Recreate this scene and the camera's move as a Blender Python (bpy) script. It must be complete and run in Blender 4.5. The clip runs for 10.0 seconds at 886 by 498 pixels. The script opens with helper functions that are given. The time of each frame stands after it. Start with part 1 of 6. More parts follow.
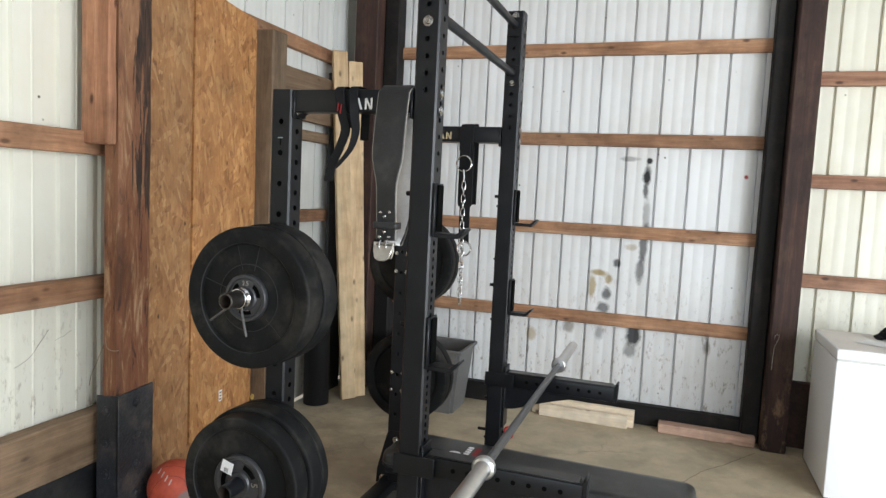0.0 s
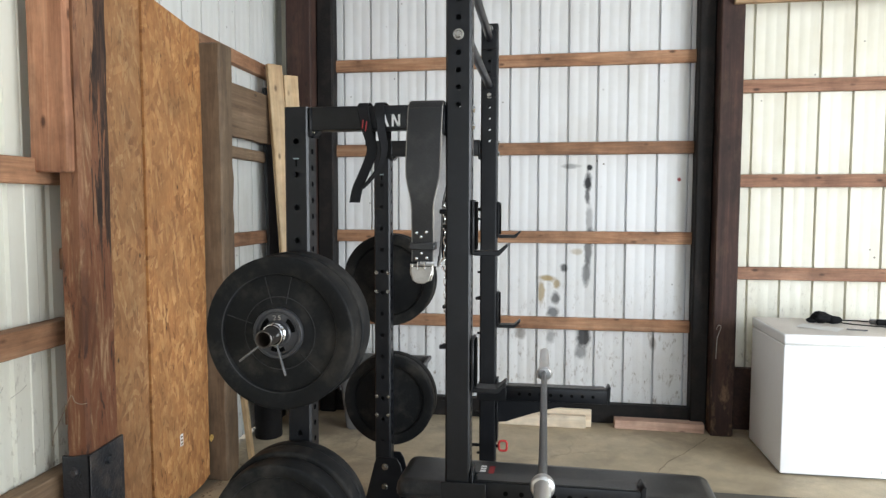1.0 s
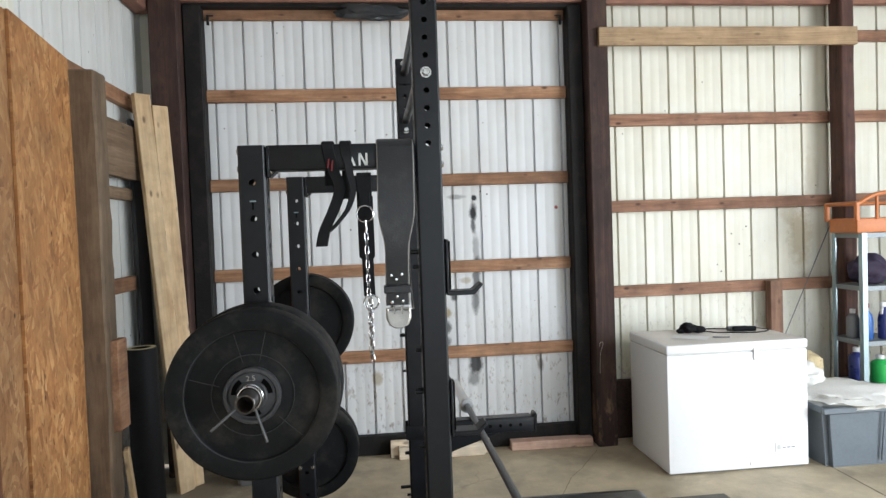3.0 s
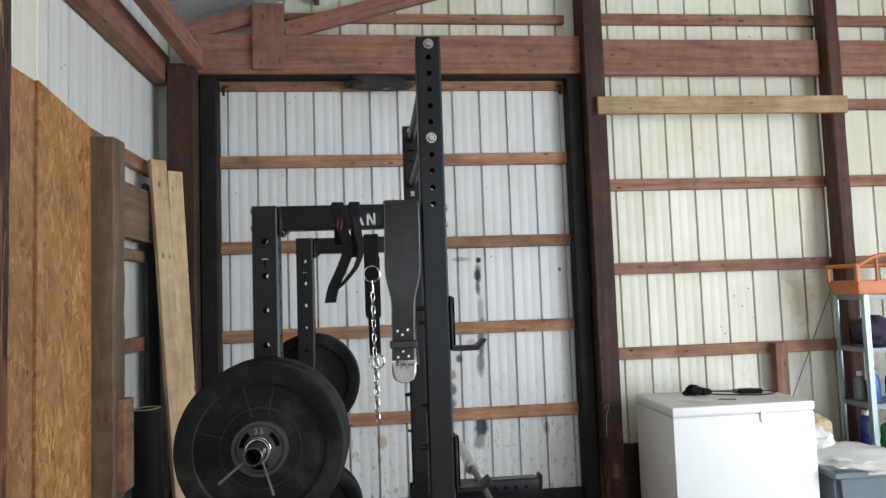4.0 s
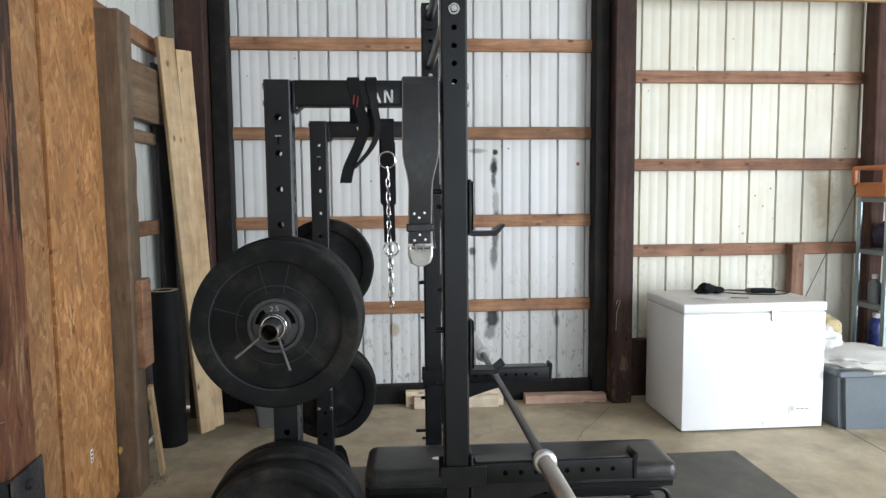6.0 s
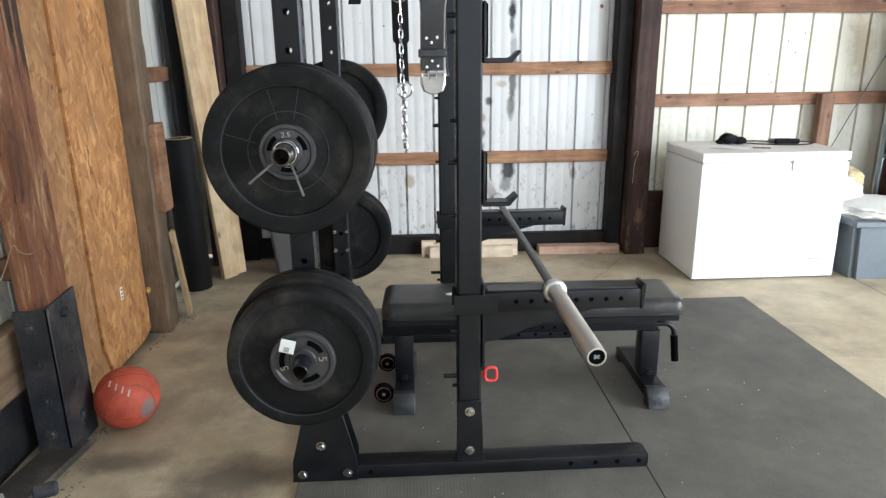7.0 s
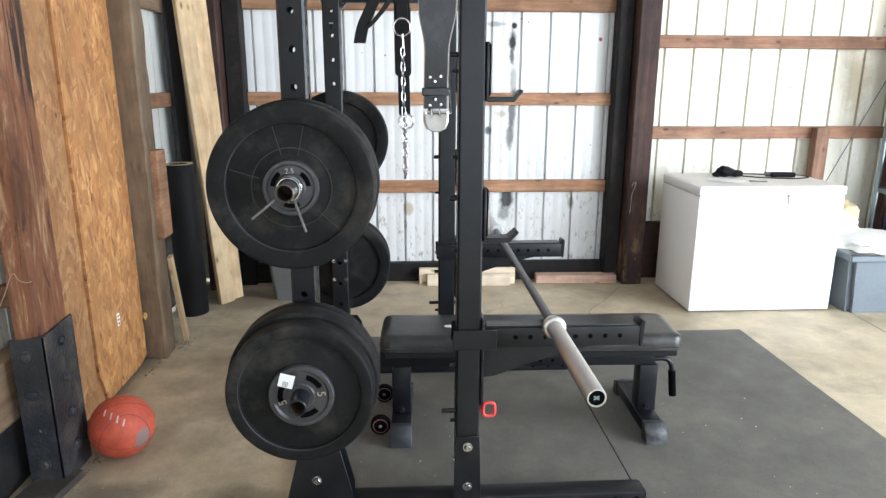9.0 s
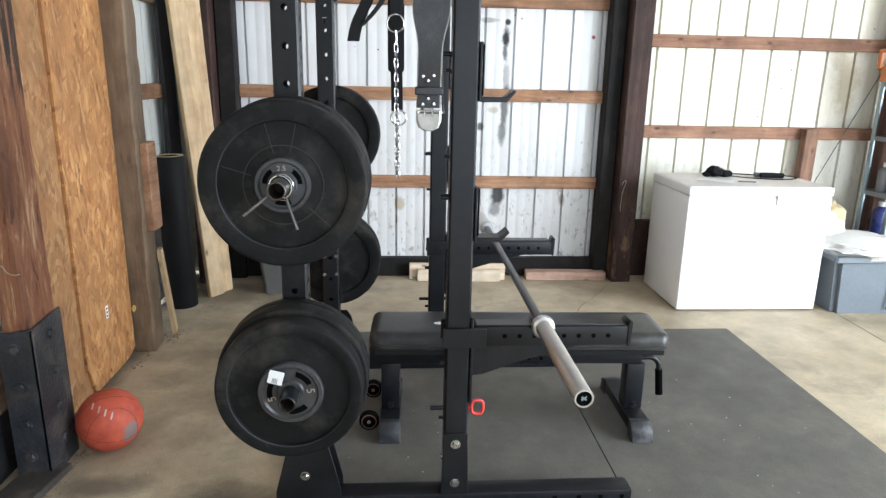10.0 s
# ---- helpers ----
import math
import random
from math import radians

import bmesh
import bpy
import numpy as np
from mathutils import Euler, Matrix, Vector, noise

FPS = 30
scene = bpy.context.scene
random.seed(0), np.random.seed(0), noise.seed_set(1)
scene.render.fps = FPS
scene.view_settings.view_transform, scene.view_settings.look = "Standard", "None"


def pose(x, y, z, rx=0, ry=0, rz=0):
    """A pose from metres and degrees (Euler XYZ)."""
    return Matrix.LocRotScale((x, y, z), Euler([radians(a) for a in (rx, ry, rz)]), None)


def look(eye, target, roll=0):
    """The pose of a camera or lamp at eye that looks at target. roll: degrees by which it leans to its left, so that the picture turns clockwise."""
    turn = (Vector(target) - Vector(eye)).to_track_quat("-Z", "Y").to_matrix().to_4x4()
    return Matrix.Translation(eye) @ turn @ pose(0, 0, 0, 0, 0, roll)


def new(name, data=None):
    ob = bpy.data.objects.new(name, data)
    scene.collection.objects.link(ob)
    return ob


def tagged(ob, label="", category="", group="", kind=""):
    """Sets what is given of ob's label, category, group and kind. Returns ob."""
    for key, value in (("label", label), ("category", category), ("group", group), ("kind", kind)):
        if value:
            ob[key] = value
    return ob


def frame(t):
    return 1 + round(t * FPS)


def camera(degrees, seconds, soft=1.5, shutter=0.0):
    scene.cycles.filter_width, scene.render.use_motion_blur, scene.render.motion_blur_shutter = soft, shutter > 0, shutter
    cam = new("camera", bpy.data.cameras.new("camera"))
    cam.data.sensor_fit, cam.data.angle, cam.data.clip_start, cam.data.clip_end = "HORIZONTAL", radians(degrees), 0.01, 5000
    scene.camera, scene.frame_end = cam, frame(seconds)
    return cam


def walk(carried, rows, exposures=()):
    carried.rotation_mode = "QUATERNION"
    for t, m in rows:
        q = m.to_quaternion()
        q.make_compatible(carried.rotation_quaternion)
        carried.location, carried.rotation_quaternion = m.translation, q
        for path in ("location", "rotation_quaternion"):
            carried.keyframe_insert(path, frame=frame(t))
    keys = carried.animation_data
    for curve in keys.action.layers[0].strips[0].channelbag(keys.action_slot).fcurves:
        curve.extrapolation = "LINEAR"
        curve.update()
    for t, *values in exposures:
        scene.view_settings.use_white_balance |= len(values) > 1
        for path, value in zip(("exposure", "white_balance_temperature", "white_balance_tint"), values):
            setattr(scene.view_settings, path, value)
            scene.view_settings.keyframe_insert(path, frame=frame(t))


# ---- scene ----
cam = camera(67.3, 10.0, soft=1.4)
PATH = [
    (0, (0.098, 0.047, 1.506), (-0.552, 1.93, 1.334), 2.8),
    (0.5, (-0.165, 0.089, 1.511), (-0.681, 2.011, 1.314), 1.3),
    (1, (-0.389, -0.01, 1.515), (-0.691, 1.963, 1.383), 0.1),
    (1.5, (-0.567, -0.048, 1.526), (-0.676, 1.946, 1.41), -0.9),
    (2, (-0.653, 0.037, 1.503), (-0.745, 2.033, 1.425), -1.7),
    (2.5, (-0.736, 0.035, 1.496), (-0.7, 2.025, 1.307), -1.5),
    (3, (-0.819, 0.032, 1.559), (-0.608, 2.02, 1.5), -2.0),
    (3.2, (-0.827, -0.035, 1.555), (-0.605, 1.95, 1.652), -2.8),
    (4.3, (-0.824, -0.038, 1.521), (-0.634, 1.948, 1.66), -1.6),
    (4.5, (-0.834, 0.004, 1.511), (-0.653, 1.995, 1.513), -1.3),
    (5, (-0.833, 0.011, 1.505), (-0.681, 2.0, 1.36), -1.1),
    (5.2, (-0.836, 0.017, 1.507), (-0.687, 2.006, 1.364), -1.0),
    (6.3, (-0.838, 0.024, 1.465), (-0.681, 2.007, 1.258), -0.3),
    (6.5, (-0.83, 0.012, 1.437), (-0.689, 1.988, 1.16), -0.3),
    (7, (-0.828, 0.017, 1.387), (-0.729, 1.935, 0.827), -0.7),
    (7.5, (-0.821, 0.015, 1.379), (-0.732, 1.891, 0.691), -1.1),
    (8, (-0.829, 0.018, 1.384), (-0.737, 1.894, 0.696), -0.9),
    (8.5, (-0.834, 0.024, 1.411), (-0.732, 1.929, 0.811), -0.5),
    (9, (-0.842, 0.021, 1.429), (-0.729, 1.955, 0.932), 0.2),
    (9.5, (-0.841, 0.022, 1.427), (-0.72, 1.957, 0.934), 0.7),
    (10, (-0.844, 0.018, 1.448), (-0.702, 1.944, 0.931), 1.2),
]
EXPOSURE = [(0.0, -0.35, 6440, 10), (1.0, -0.31, 6390, 10), (2.5, -0.37, 6330, 10), (3.2, -0.52, 6300, 10), (4.3, -0.77, 6280, 10), (4.5, -0.7, 6280, 10), (5.0, -0.57, 6270, 10), (6.3, -0.46, 6250, 10), (6.5, -0.41, 6250, 10), (7.0, -0.07, 6230, 10), (7.5, 0.34, 6150, 10), (8.0, 0.36, 6140, 10), (9.0, 0.26, 6130, 10), (10.0, 0.12, 6130, 10)]
walk(cam, [(t, look(eye, target, roll)) for t, eye, target, roll in PATH], EXPOSURE)

# ---------------------------------------------------------------- light
world = bpy.data.worlds.new("sky")
scene.world = world
world.use_nodes = True
_wn = world.node_tree
_sky = _wn.nodes.new("ShaderNodeTexSky")
_sky.sky_type = "NISHITA"
_sky.sun_disc = False
_sky.sun_elevation, _sky.sun_rotation = radians(48), radians(30)
_wn.links.new(_sky.outputs[0], _wn.nodes["Background"].inputs[0])
_wn.nodes["Background"].inputs[1].default_value = 0.12


def lamp_area(name, eye, target, w, h, watts, colour):
    d = bpy.data.lights.new(name, "AREA")
    d.shape, d.size, d.size_y, d.energy, d.color = "RECTANGLE", w, h, watts, colour
    ob = new(name, d)
    ob.matrix_world = look(eye, target)
    return ob


_sun = bpy.data.lights.new("sun", "SUN")
_sun.energy, _sun.angle, _sun.color = 3.0, radians(0.5), (1, 0.95, 0.87)
new("sun", _sun).matrix_world = look((-20, 25, 35), (0, 0, 0))
# daylight of the wide open bay in the east wall, and of the doorway behind the walk
lamp_area("east_daylight", (4.30, 0.2, 1.62), (-0.5, 1.6, 0.9), 3.9, 2.9, 560, (0.92, 0.985, 1.035))
lamp_area("doorway_daylight", (0.6, -3.12, 1.6), (0.4, 4.0, 1.0), 2.8, 2.7, 75, (0.89, 0.975, 1.05))

# ---------------------------------------------------------------- materials


def nd(nt, kind, **ins):
    n = nt.nodes.new("ShaderNode" + kind)
    for k, v in ins.items():
        s = n.inputs[int(k[1:])] if k[0] == "i" and k[1:].isdigit() else n.inputs[k.replace("_", " ")]
        if isinstance(v, bpy.types.NodeSocket):
            nt.links.new(v, s)
        else:
            s.default_value = v
    return n


def ramp(nt, fac, stops):
    n = nt.nodes.new("ShaderNodeValToRGB")
    e = n.color_ramp.elements
    while len(e) < len(stops):
        e.new(0.5)
    for el, (p, c) in zip(e, stops):
        el.position = p
        el.color = (c, c, c, 1) if isinstance(c, (int, float)) else (*c, 1)
    nt.links.new(fac, n.inputs[0])
    return n.outputs[0]


def mixc(nt, fac, a, b, mode="MIX"):
    n = nt.nodes.new("ShaderNodeMix")
    n.data_type, n.blend_type = "RGBA", mode
    for s, v in ((n.inputs[0], fac), (n.inputs[6], a), (n.inputs[7], b)):
        if isinstance(v, bpy.types.NodeSocket):
            nt.links.new(v, s)
        else:
            s.default_value = (*v, 1) if isinstance(v, tuple) and len(v) == 3 else v
    return n.outputs[2]


def mth(nt, op, a, b=0.0, clamp=False):
    n = nt.nodes.new("ShaderNodeMath")
    n.operation, n.use_clamp = op, clamp
    for s, v in ((n.inputs[0], a), (n.inputs[1], b)):
        if isinstance(v, bpy.types.NodeSocket):
            nt.links.new(v, s)
        else:
            s.default_value = v
    return n.outputs[0]


def material(name, rough=0.6, metal=0.0, colour=(0.5, 0.5, 0.5)):
    m = bpy.data.materials.new(name)
    m.use_nodes = True
    nt = m.node_tree
    b = nt.nodes["Principled BSDF"]
    b.inputs["Roughness"].default_value, b.inputs["Metallic"].default_value = rough, metal
    b.inputs["Base Color"].default_value = (*colour, 1)
    return m, nt, b


def coords(nt, scale=(1, 1, 1), rot=(0, 0, 0), scatter=7.0, world_space=False):
    """Local coordinates in metres, shifted by the object's own random number."""
    if world_space:
        g = nt.nodes.new("ShaderNodeNewGeometry")
        v = g.outputs["Position"]
    else:
        tc = nt.nodes.new("ShaderNodeTexCoord")
        oi = nt.nodes.new("ShaderNodeObjectInfo")
        add = nt.nodes.new("ShaderNodeVectorMath")
        add.operation = "ADD"
        nt.links.new(tc.outputs["Object"], add.inputs[0])
        nt.links.new(mth(nt, "MULTIPLY", oi.outputs["Random"], scatter), add.inputs[1])
        v = add.outputs[0]
    mp = nd(nt, "Mapping", Vector=v, Scale=scale, Rotation=rot)
    return mp.outputs[0]


def bump(nt, b, height, strength=0.3, dist=0.002):
    n = nd(nt, "Bump", Strength=strength, Distance=dist, Height=height)
    nt.links.new(n.outputs[0], b.inputs["Normal"])


def plain(name, colour, rough=0.5, metal=0.0, var=0.15, scale=25.0, bmp=0.15, dist=0.0008, dust=None, spec=0.5):
    """A surface of one paint or plastic with grime at two scales and fine relief."""
    m, nt, b = material(name, rough, metal, colour)
    b.inputs["Specular IOR Level"].default_value = spec
    c = coords(nt)
    fine = nd(nt, "TexNoise", Vector=c, Scale=scale * 6, Detail=4.0).outputs[0]
    wide = nd(nt, "TexNoise", Vector=c, Scale=scale * 0.25, Detail=6.0, Roughness=0.65).outputs[0]
    f = ramp(nt, wide, [(0.3, 1 - var), (0.7, 1 + var)])
    col = mixc(nt, 1.0, colour, f, "MULTIPLY")
    col = mixc(nt, 1.0, col, ramp(nt, fine, [(0.25, 1 - var * 0.6), (0.75, 1 + var * 0.6)]), "MULTIPLY")
    if dust:
        col = mixc(nt, ramp(nt, nd(nt, "TexNoise", Vector=c, Scale=scale * 0.5, Detail=8.0, Roughness=0.7).outputs[0], [(0.5, 0.0), (0.72, dust[3])]), col, dust[:3])
    nt.links.new(col, b.inputs["Base Color"])
    nt.links.new(mth(nt, "ADD", mth(nt, "MULTIPLY", mth(nt, "SUBTRACT", wide, 0.5), min(0.35, var * 2)), rough, True), b.inputs["Roughness"])
    bump(nt, b, fine, bmp, dist)
    return m


def wood(name, dark, mid, light, axis="z", rough=0.75, stain=0.5, knots=0.6, grain=1.0, fibre=0.6):
    m, nt, b = material(name, rough)
    long_, short = 1.3, 26.0 * grain
    sc = {"x": (long_, short, short), "y": (short, long_, short), "z": (short, short, long_)}[axis]
    c = coords(nt, sc)
    base = coords(nt)
    g = nd(nt, "TexNoise", Vector=c, Scale=1.0, Detail=9.0, Roughness=0.62, Distortion=0.6).outputs[0]
    fine = nd(nt, "TexNoise", Vector=coords(nt, tuple(4 * v for v in sc)), Scale=1.0, Detail=5.0, Roughness=0.7).outputs[0]
    col = ramp(nt, g, [(0.22, dark), (0.48, mid), (0.75, light)])
    ks = {"x": (6, 13, 13), "y": (13, 6, 13), "z": (13, 13, 6)}[axis]
    kn = nd(nt, "TexVoronoi", Vector=coords(nt, ks), Scale=1.0).outputs["Distance"]
    kmask = ramp(nt, kn, [(0.07, knots), (0.17, 0.0)])
    col = mixc(nt, kmask, col, tuple(0.35 * v for v in dark))
    wide = nd(nt, "TexNoise", Vector=base, Scale=2.3, Detail=7.0, Roughness=0.68).outputs[0]
    col = mixc(nt, ramp(nt, wide, [(0.45, 0.0), (0.72, stain)]), col, tuple(0.45 * v for v in dark))
    col = mixc(nt, fibre, col, ramp(nt, fine, [(0.25, 0.5), (0.75, 1.3)]), "MULTIPLY")
    col = mixc(nt, 1.0, col, ramp(nt, nd(nt, "TexNoise", Vector=base, Scale=9.0, Detail=5.0, Roughness=0.6).outputs[0], [(0.3, 0.8), (0.7, 1.15)]), "MULTIPLY")
    oi = nt.nodes.new("ShaderNodeObjectInfo")
    hsv = nd(nt, "HueSaturation", Color=col, Value=mth(nt, "ADD", 0.86, mth(nt, "MULTIPLY", oi.outputs["Random"], 0.28)))
    nt.links.new(hsv.outputs[0], b.inputs["Base Color"])
    bump(nt, b, mth(nt, "ADD", g, mth(nt, "MULTIPLY", fine, 0.5)), 0.45, 0.002)
    return m


def osb_material(name, tone):
    """Strand board: four layers of long chips at different angles, with resin spots and dark slivers."""
    m, nt, b = material(name, 0.66)
    col, hgt = None, None
    for k, (ang, sa, sb) in enumerate(((0.1, 56, 18), (-0.85, 62, 20), (1.05, 60, 20), (0.5, 52, 15), (-0.3, 66, 17))):
        c = nd(nt, "Mapping", Vector=coords(nt, (1, 1, 1), (ang, 0, 0), scatter=7.0), Scale=(1, sa, sb), Location=(k * 3.7, k * 1.9, k * 5.3)).outputs[0]
        warp = nd(nt, "TexNoise", Vector=c, Scale=0.8, Detail=4.0, Roughness=0.6)
        cw = mixc(nt, 0.26, c, warp.outputs["Color"])
        v = nd(nt, "TexVoronoi", Vector=cw, Scale=1.0, Randomness=1.0)
        r = nd(nt, "SeparateColor", i0=v.outputs["Color"])
        chip = ramp(nt, r.outputs[0], [(0.0, (0.235, 0.105, 0.042)), (0.18, (0.36, 0.175, 0.07)), (0.72, (0.43, 0.23, 0.095)), (1.0, (0.56, 0.345, 0.165))])
        h = mth(nt, "ADD", r.outputs[1], mth(nt, "MULTIPLY", v.outputs["Distance"], -0.35))
        if col is None:
            col, hgt = chip, h
        else:
            col = mixc(nt, ramp(nt, r.outputs[2], [(0.59, 0.0), (0.64, 0.75)]), col, chip)
            hgt = mth(nt, "MAXIMUM", hgt, mth(nt, "MULTIPLY", h, 0.9))
    c = coords(nt)
    fib = nd(nt, "TexNoise", Vector=coords(nt, (1, 120, 9)), Scale=1.0, Detail=7.0, Roughness=0.65).outputs[0]
    col = mixc(nt, 0.6, col, ramp(nt, fib, [(0.25, 0.62), (0.8, 1.3)]), "MULTIPLY")
    sliver = nd(nt, "TexNoise", Vector=coords(nt, (1, 48, 11), (0.3, 0, 0)), Scale=1.0, Detail=4.0, Distortion=0.8).outputs[0]
    col = mixc(nt, ramp(nt, sliver, [(0.63, 0.0), (0.68, 0.75)]), col, (0.13, 0.055, 0.024))
    wide = nd(nt, "TexNoise", Vector=c, Scale=1.7, Detail=7.0, Roughness=0.65).outputs[0]
    col = mixc(nt, ramp(nt, wide, [(0.42, 0.0), (0.72, 0.5)]), col, (0.21, 0.115, 0.055))
    blotch = nd(nt, "TexNoise", Vector=c, Scale=7.0, Detail=8.0, Roughness=0.7).outputs[0]
    col = mixc(nt, 1.0, col, ramp(nt, blotch, [(0.3, 0.8), (0.7, 1.16)]), "MULTIPLY")
    spots = nd(nt, "TexVoronoi", Vector=coords(nt, (1, 9, 5)), Scale=1.0).outputs["Distance"]
    col = mixc(nt, ramp(nt, spots, [(0.03, 0.9), (0.075, 0.0)]), col, (0.05, 0.025, 0.012))
    col = mixc(nt, 1.0, col, tone, "MULTIPLY")
    nt.links.new(col, b.inputs["Base Color"])
    bump(nt, b, mth(nt, "ADD", hgt, mth(nt, "MULTIPLY", fib, 0.4)), 0.7, 0.0018)
    return m


def sheet_material(name, colour, grime, blots=()):
    """Painted steel sheet with dust, streaks, scuffs; blots: soot, glue and damp marks at their places along x and z."""
    m, nt, b = material(name, 0.42)
    w = coords(nt, world_space=True)
    wide = nd(nt, "TexNoise", Vector=w, Scale=1.4, Detail=8.0, Roughness=0.68).outputs[0]
    streak = nd(nt, "TexNoise", Vector=coords(nt, (9, 9, 0.8), world_space=True), Scale=1.0, Detail=6.0, Roughness=0.6).outputs[0]
    col = mixc(nt, ramp(nt, wide, [(0.42, 0.0), (0.75, 0.55)]), colour, tuple(v * g for v, g in zip(colour, grime)))
    col = mixc(nt, ramp(nt, streak, [(0.5, 0.0), (0.78, 0.4)]), col, tuple(v * g * 0.9 for v, g in zip(colour, grime)))
    spk = nd(nt, "TexVoronoi", Vector=w, Scale=17.0).outputs["Distance"]
    gate = nd(nt, "TexNoise", Vector=w, Scale=6.0, Detail=2.0).outputs[0]
    dots = mth(nt, "MULTIPLY", ramp(nt, spk, [(0.06, 1.0), (0.14, 0.0)]), ramp(nt, gate, [(0.62, 0.0), (0.66, 1.0)]))
    col = mixc(nt, dots, col, (0.10, 0.075, 0.05))
    # handled and kicked low down: scuffs and specks
    sep = nd(nt, "SeparateXYZ", Vector=w)
    low = ramp(nt, mth(nt, "MULTIPLY", sep.outputs[2], 0.5), [(0.12, 0.95), (0.62, 0.0)])
    scuff = nd(nt, "TexNoise", Vector=coords(nt, (34, 34, 15), world_space=True), Scale=1.0, Detail=9.0, Roughness=0.72).outputs[0]
    col = mixc(nt, mth(nt, "MULTIPLY", low, ramp(nt, scuff, [(0.55, 0.0), (0.66, 0.85)])), col, (0.23, 0.175, 0.125))
    if blots:
        soot = nd(nt, "TexNoise", Vector=w, Scale=19.0, Detail=6.0, Roughness=0.7).outputs[0]
        for x, z, rx, rz, k, c in blots:
            dx = mth(nt, "DIVIDE", mth(nt, "SUBTRACT", sep.outputs[0], x), rx)
            dz = mth(nt, "DIVIDE", mth(nt, "SUBTRACT", sep.outputs[2], z), rz)
            d = mth(nt, "SQRT", mth(nt, "ADD", mth(nt, "MULTIPLY", dx, dx), mth(nt, "MULTIPLY", dz, dz)))
            d = mth(nt, "ADD", d, mth(nt, "MULTIPLY", mth(nt, "SUBTRACT", soot, 0.5), 1.25))
            col = mixc(nt, ramp(nt, d, [(0.5, k), (1.05, 0.0)]), col, c)
    nt.links.new(col, b.inputs["Base Color"])
    nt.links.new(ramp(nt, wide, [(0.3, 0.36), (0.75, 0.62)]), b.inputs["Roughness"])
    bump(nt, b, nd(nt, "TexNoise", Vector=w, Scale=3.0, Detail=3.0).outputs[0], 0.25, 0.006)
    return m


SOOT, GLUE = (0.018, 0.018, 0.02), (0.33, 0.24, 0.10)
BLOTS = [
    (-0.088, 1.775, 0.024, 0.026, 1.0, SOOT), (-0.098, 1.675, 0.032, 0.085, 1.0, SOOT), (-0.10, 1.57, 0.022, 0.06, 0.8, SOOT), (-0.22, 1.785, 0.075, 0.022, 0.5, SOOT), (-0.085, 1.42, 0.03, 0.12, 0.4, SOOT), (-0.075, 1.30, 0.035, 0.06, 0.7, SOOT),
    (-0.09, 1.20, 0.035, 0.13, 0.75, SOOT), (-0.10, 1.04, 0.035, 0.12, 0.7, SOOT), (-0.11, 0.60, 0.06, 0.10, 0.95, SOOT), (-0.13, 0.48, 0.05, 0.06, 0.6, SOOT),
    (-0.255, 1.075, 0.035, 0.035, 0.85, SOOT), (-0.31, 0.86, 0.035, 0.06, 0.8, SOOT), (-0.33, 0.76, 0.05, 0.05, 0.75, SOOT), (-0.34, 0.58, 0.04, 0.06, 0.5, SOOT),
    (-0.37, 1.00, 0.075, 0.03, 0.9, GLUE), (-0.41, 0.90, 0.03, 0.11, 0.8, GLUE), (-0.30, 0.96, 0.03, 0.04, 0.8, GLUE), (-0.17, 1.19, 0.05, 0.03, 0.5, GLUE), (0.51, 1.69, 0.016, 0.018, 1.0, (0.3, 0.03, 0.03)),
    (-0.82, 0.52, 0.05, 0.06, 0.6, GLUE), (0.36, 0.56, 0.03, 0.06, 0.6, (0.12, 0.09, 0.06)), (-0.55, 0.60, 0.05, 0.05, 0.6, (0.12, 0.09, 0.06)),
]
DAMP = [(2.38, 1.42, 0.11, 0.26, 0.75, (0.46, 0.385, 0.24)), (2.30, 1.60, 0.10, 0.11, 0.55, (0.50, 0.43, 0.29)), (2.47, 1.85, 0.07, 0.30, 0.4, (0.48, 0.40, 0.26)), (1.02, 0.62, 0.07, 0.30, 0.35, (0.50, 0.43, 0.30)), (2.12, 0.72, 0.10, 0.16, 0.4, (0.48, 0.40, 0.27))]
M_WEST_NEAR = sheet_material("bright_wall_sheet_paint", (0.77, 0.755, 0.665), (0.88, 0.84, 0.76))
M_DOOR = sheet_material("door_sheet_paint", (0.755, 0.76, 0.765), (0.80, 0.765, 0.70), BLOTS)
M_WALL = sheet_material("wall_sheet_paint", (0.785, 0.765, 0.665), (0.80, 0.74, 0.62), DAMP)
M_WEST = sheet_material("west_sheet_paint", (0.74, 0.745, 0.72), (0.8, 0.77, 0.7))
M_ROOF = plain("galvanised_roof", (0.55, 0.58, 0.61), 0.45, 0.6, 0.15, 6)
GIRT = dict(dark=(0.16, 0.07, 0.034), mid=(0.35, 0.18, 0.096), light=(0.49, 0.295, 0.175), grain=0.7, stain=0.65, knots=0.85)
M_GIRT_X = wood("girt_wood_x", axis="x", **GIRT)
M_GIRT_Y = wood("girt_wood_y", axis="y", **GIRT)
M_WALL_GIRT = wood("wall_girt_wood", (0.13, 0.055, 0.031), (0.30, 0.15, 0.09), (0.43, 0.245, 0.155), "x", grain=0.7, stain=0.6, knots=0.85)
M_STUB = wood("stub_wood", (0.11, 0.05, 0.03), (0.23, 0.12, 0.075), (0.33, 0.19, 0.12), "z", grain=0.7, stain=0.5, knots=0.6)
M_PINK_X = wood("pinkish_offcut", (0.36, 0.20, 0.14), (0.56, 0.36, 0.27), (0.68, 0.49, 0.38), "x", stain=0.35, grain=0.6, fibre=0.35)
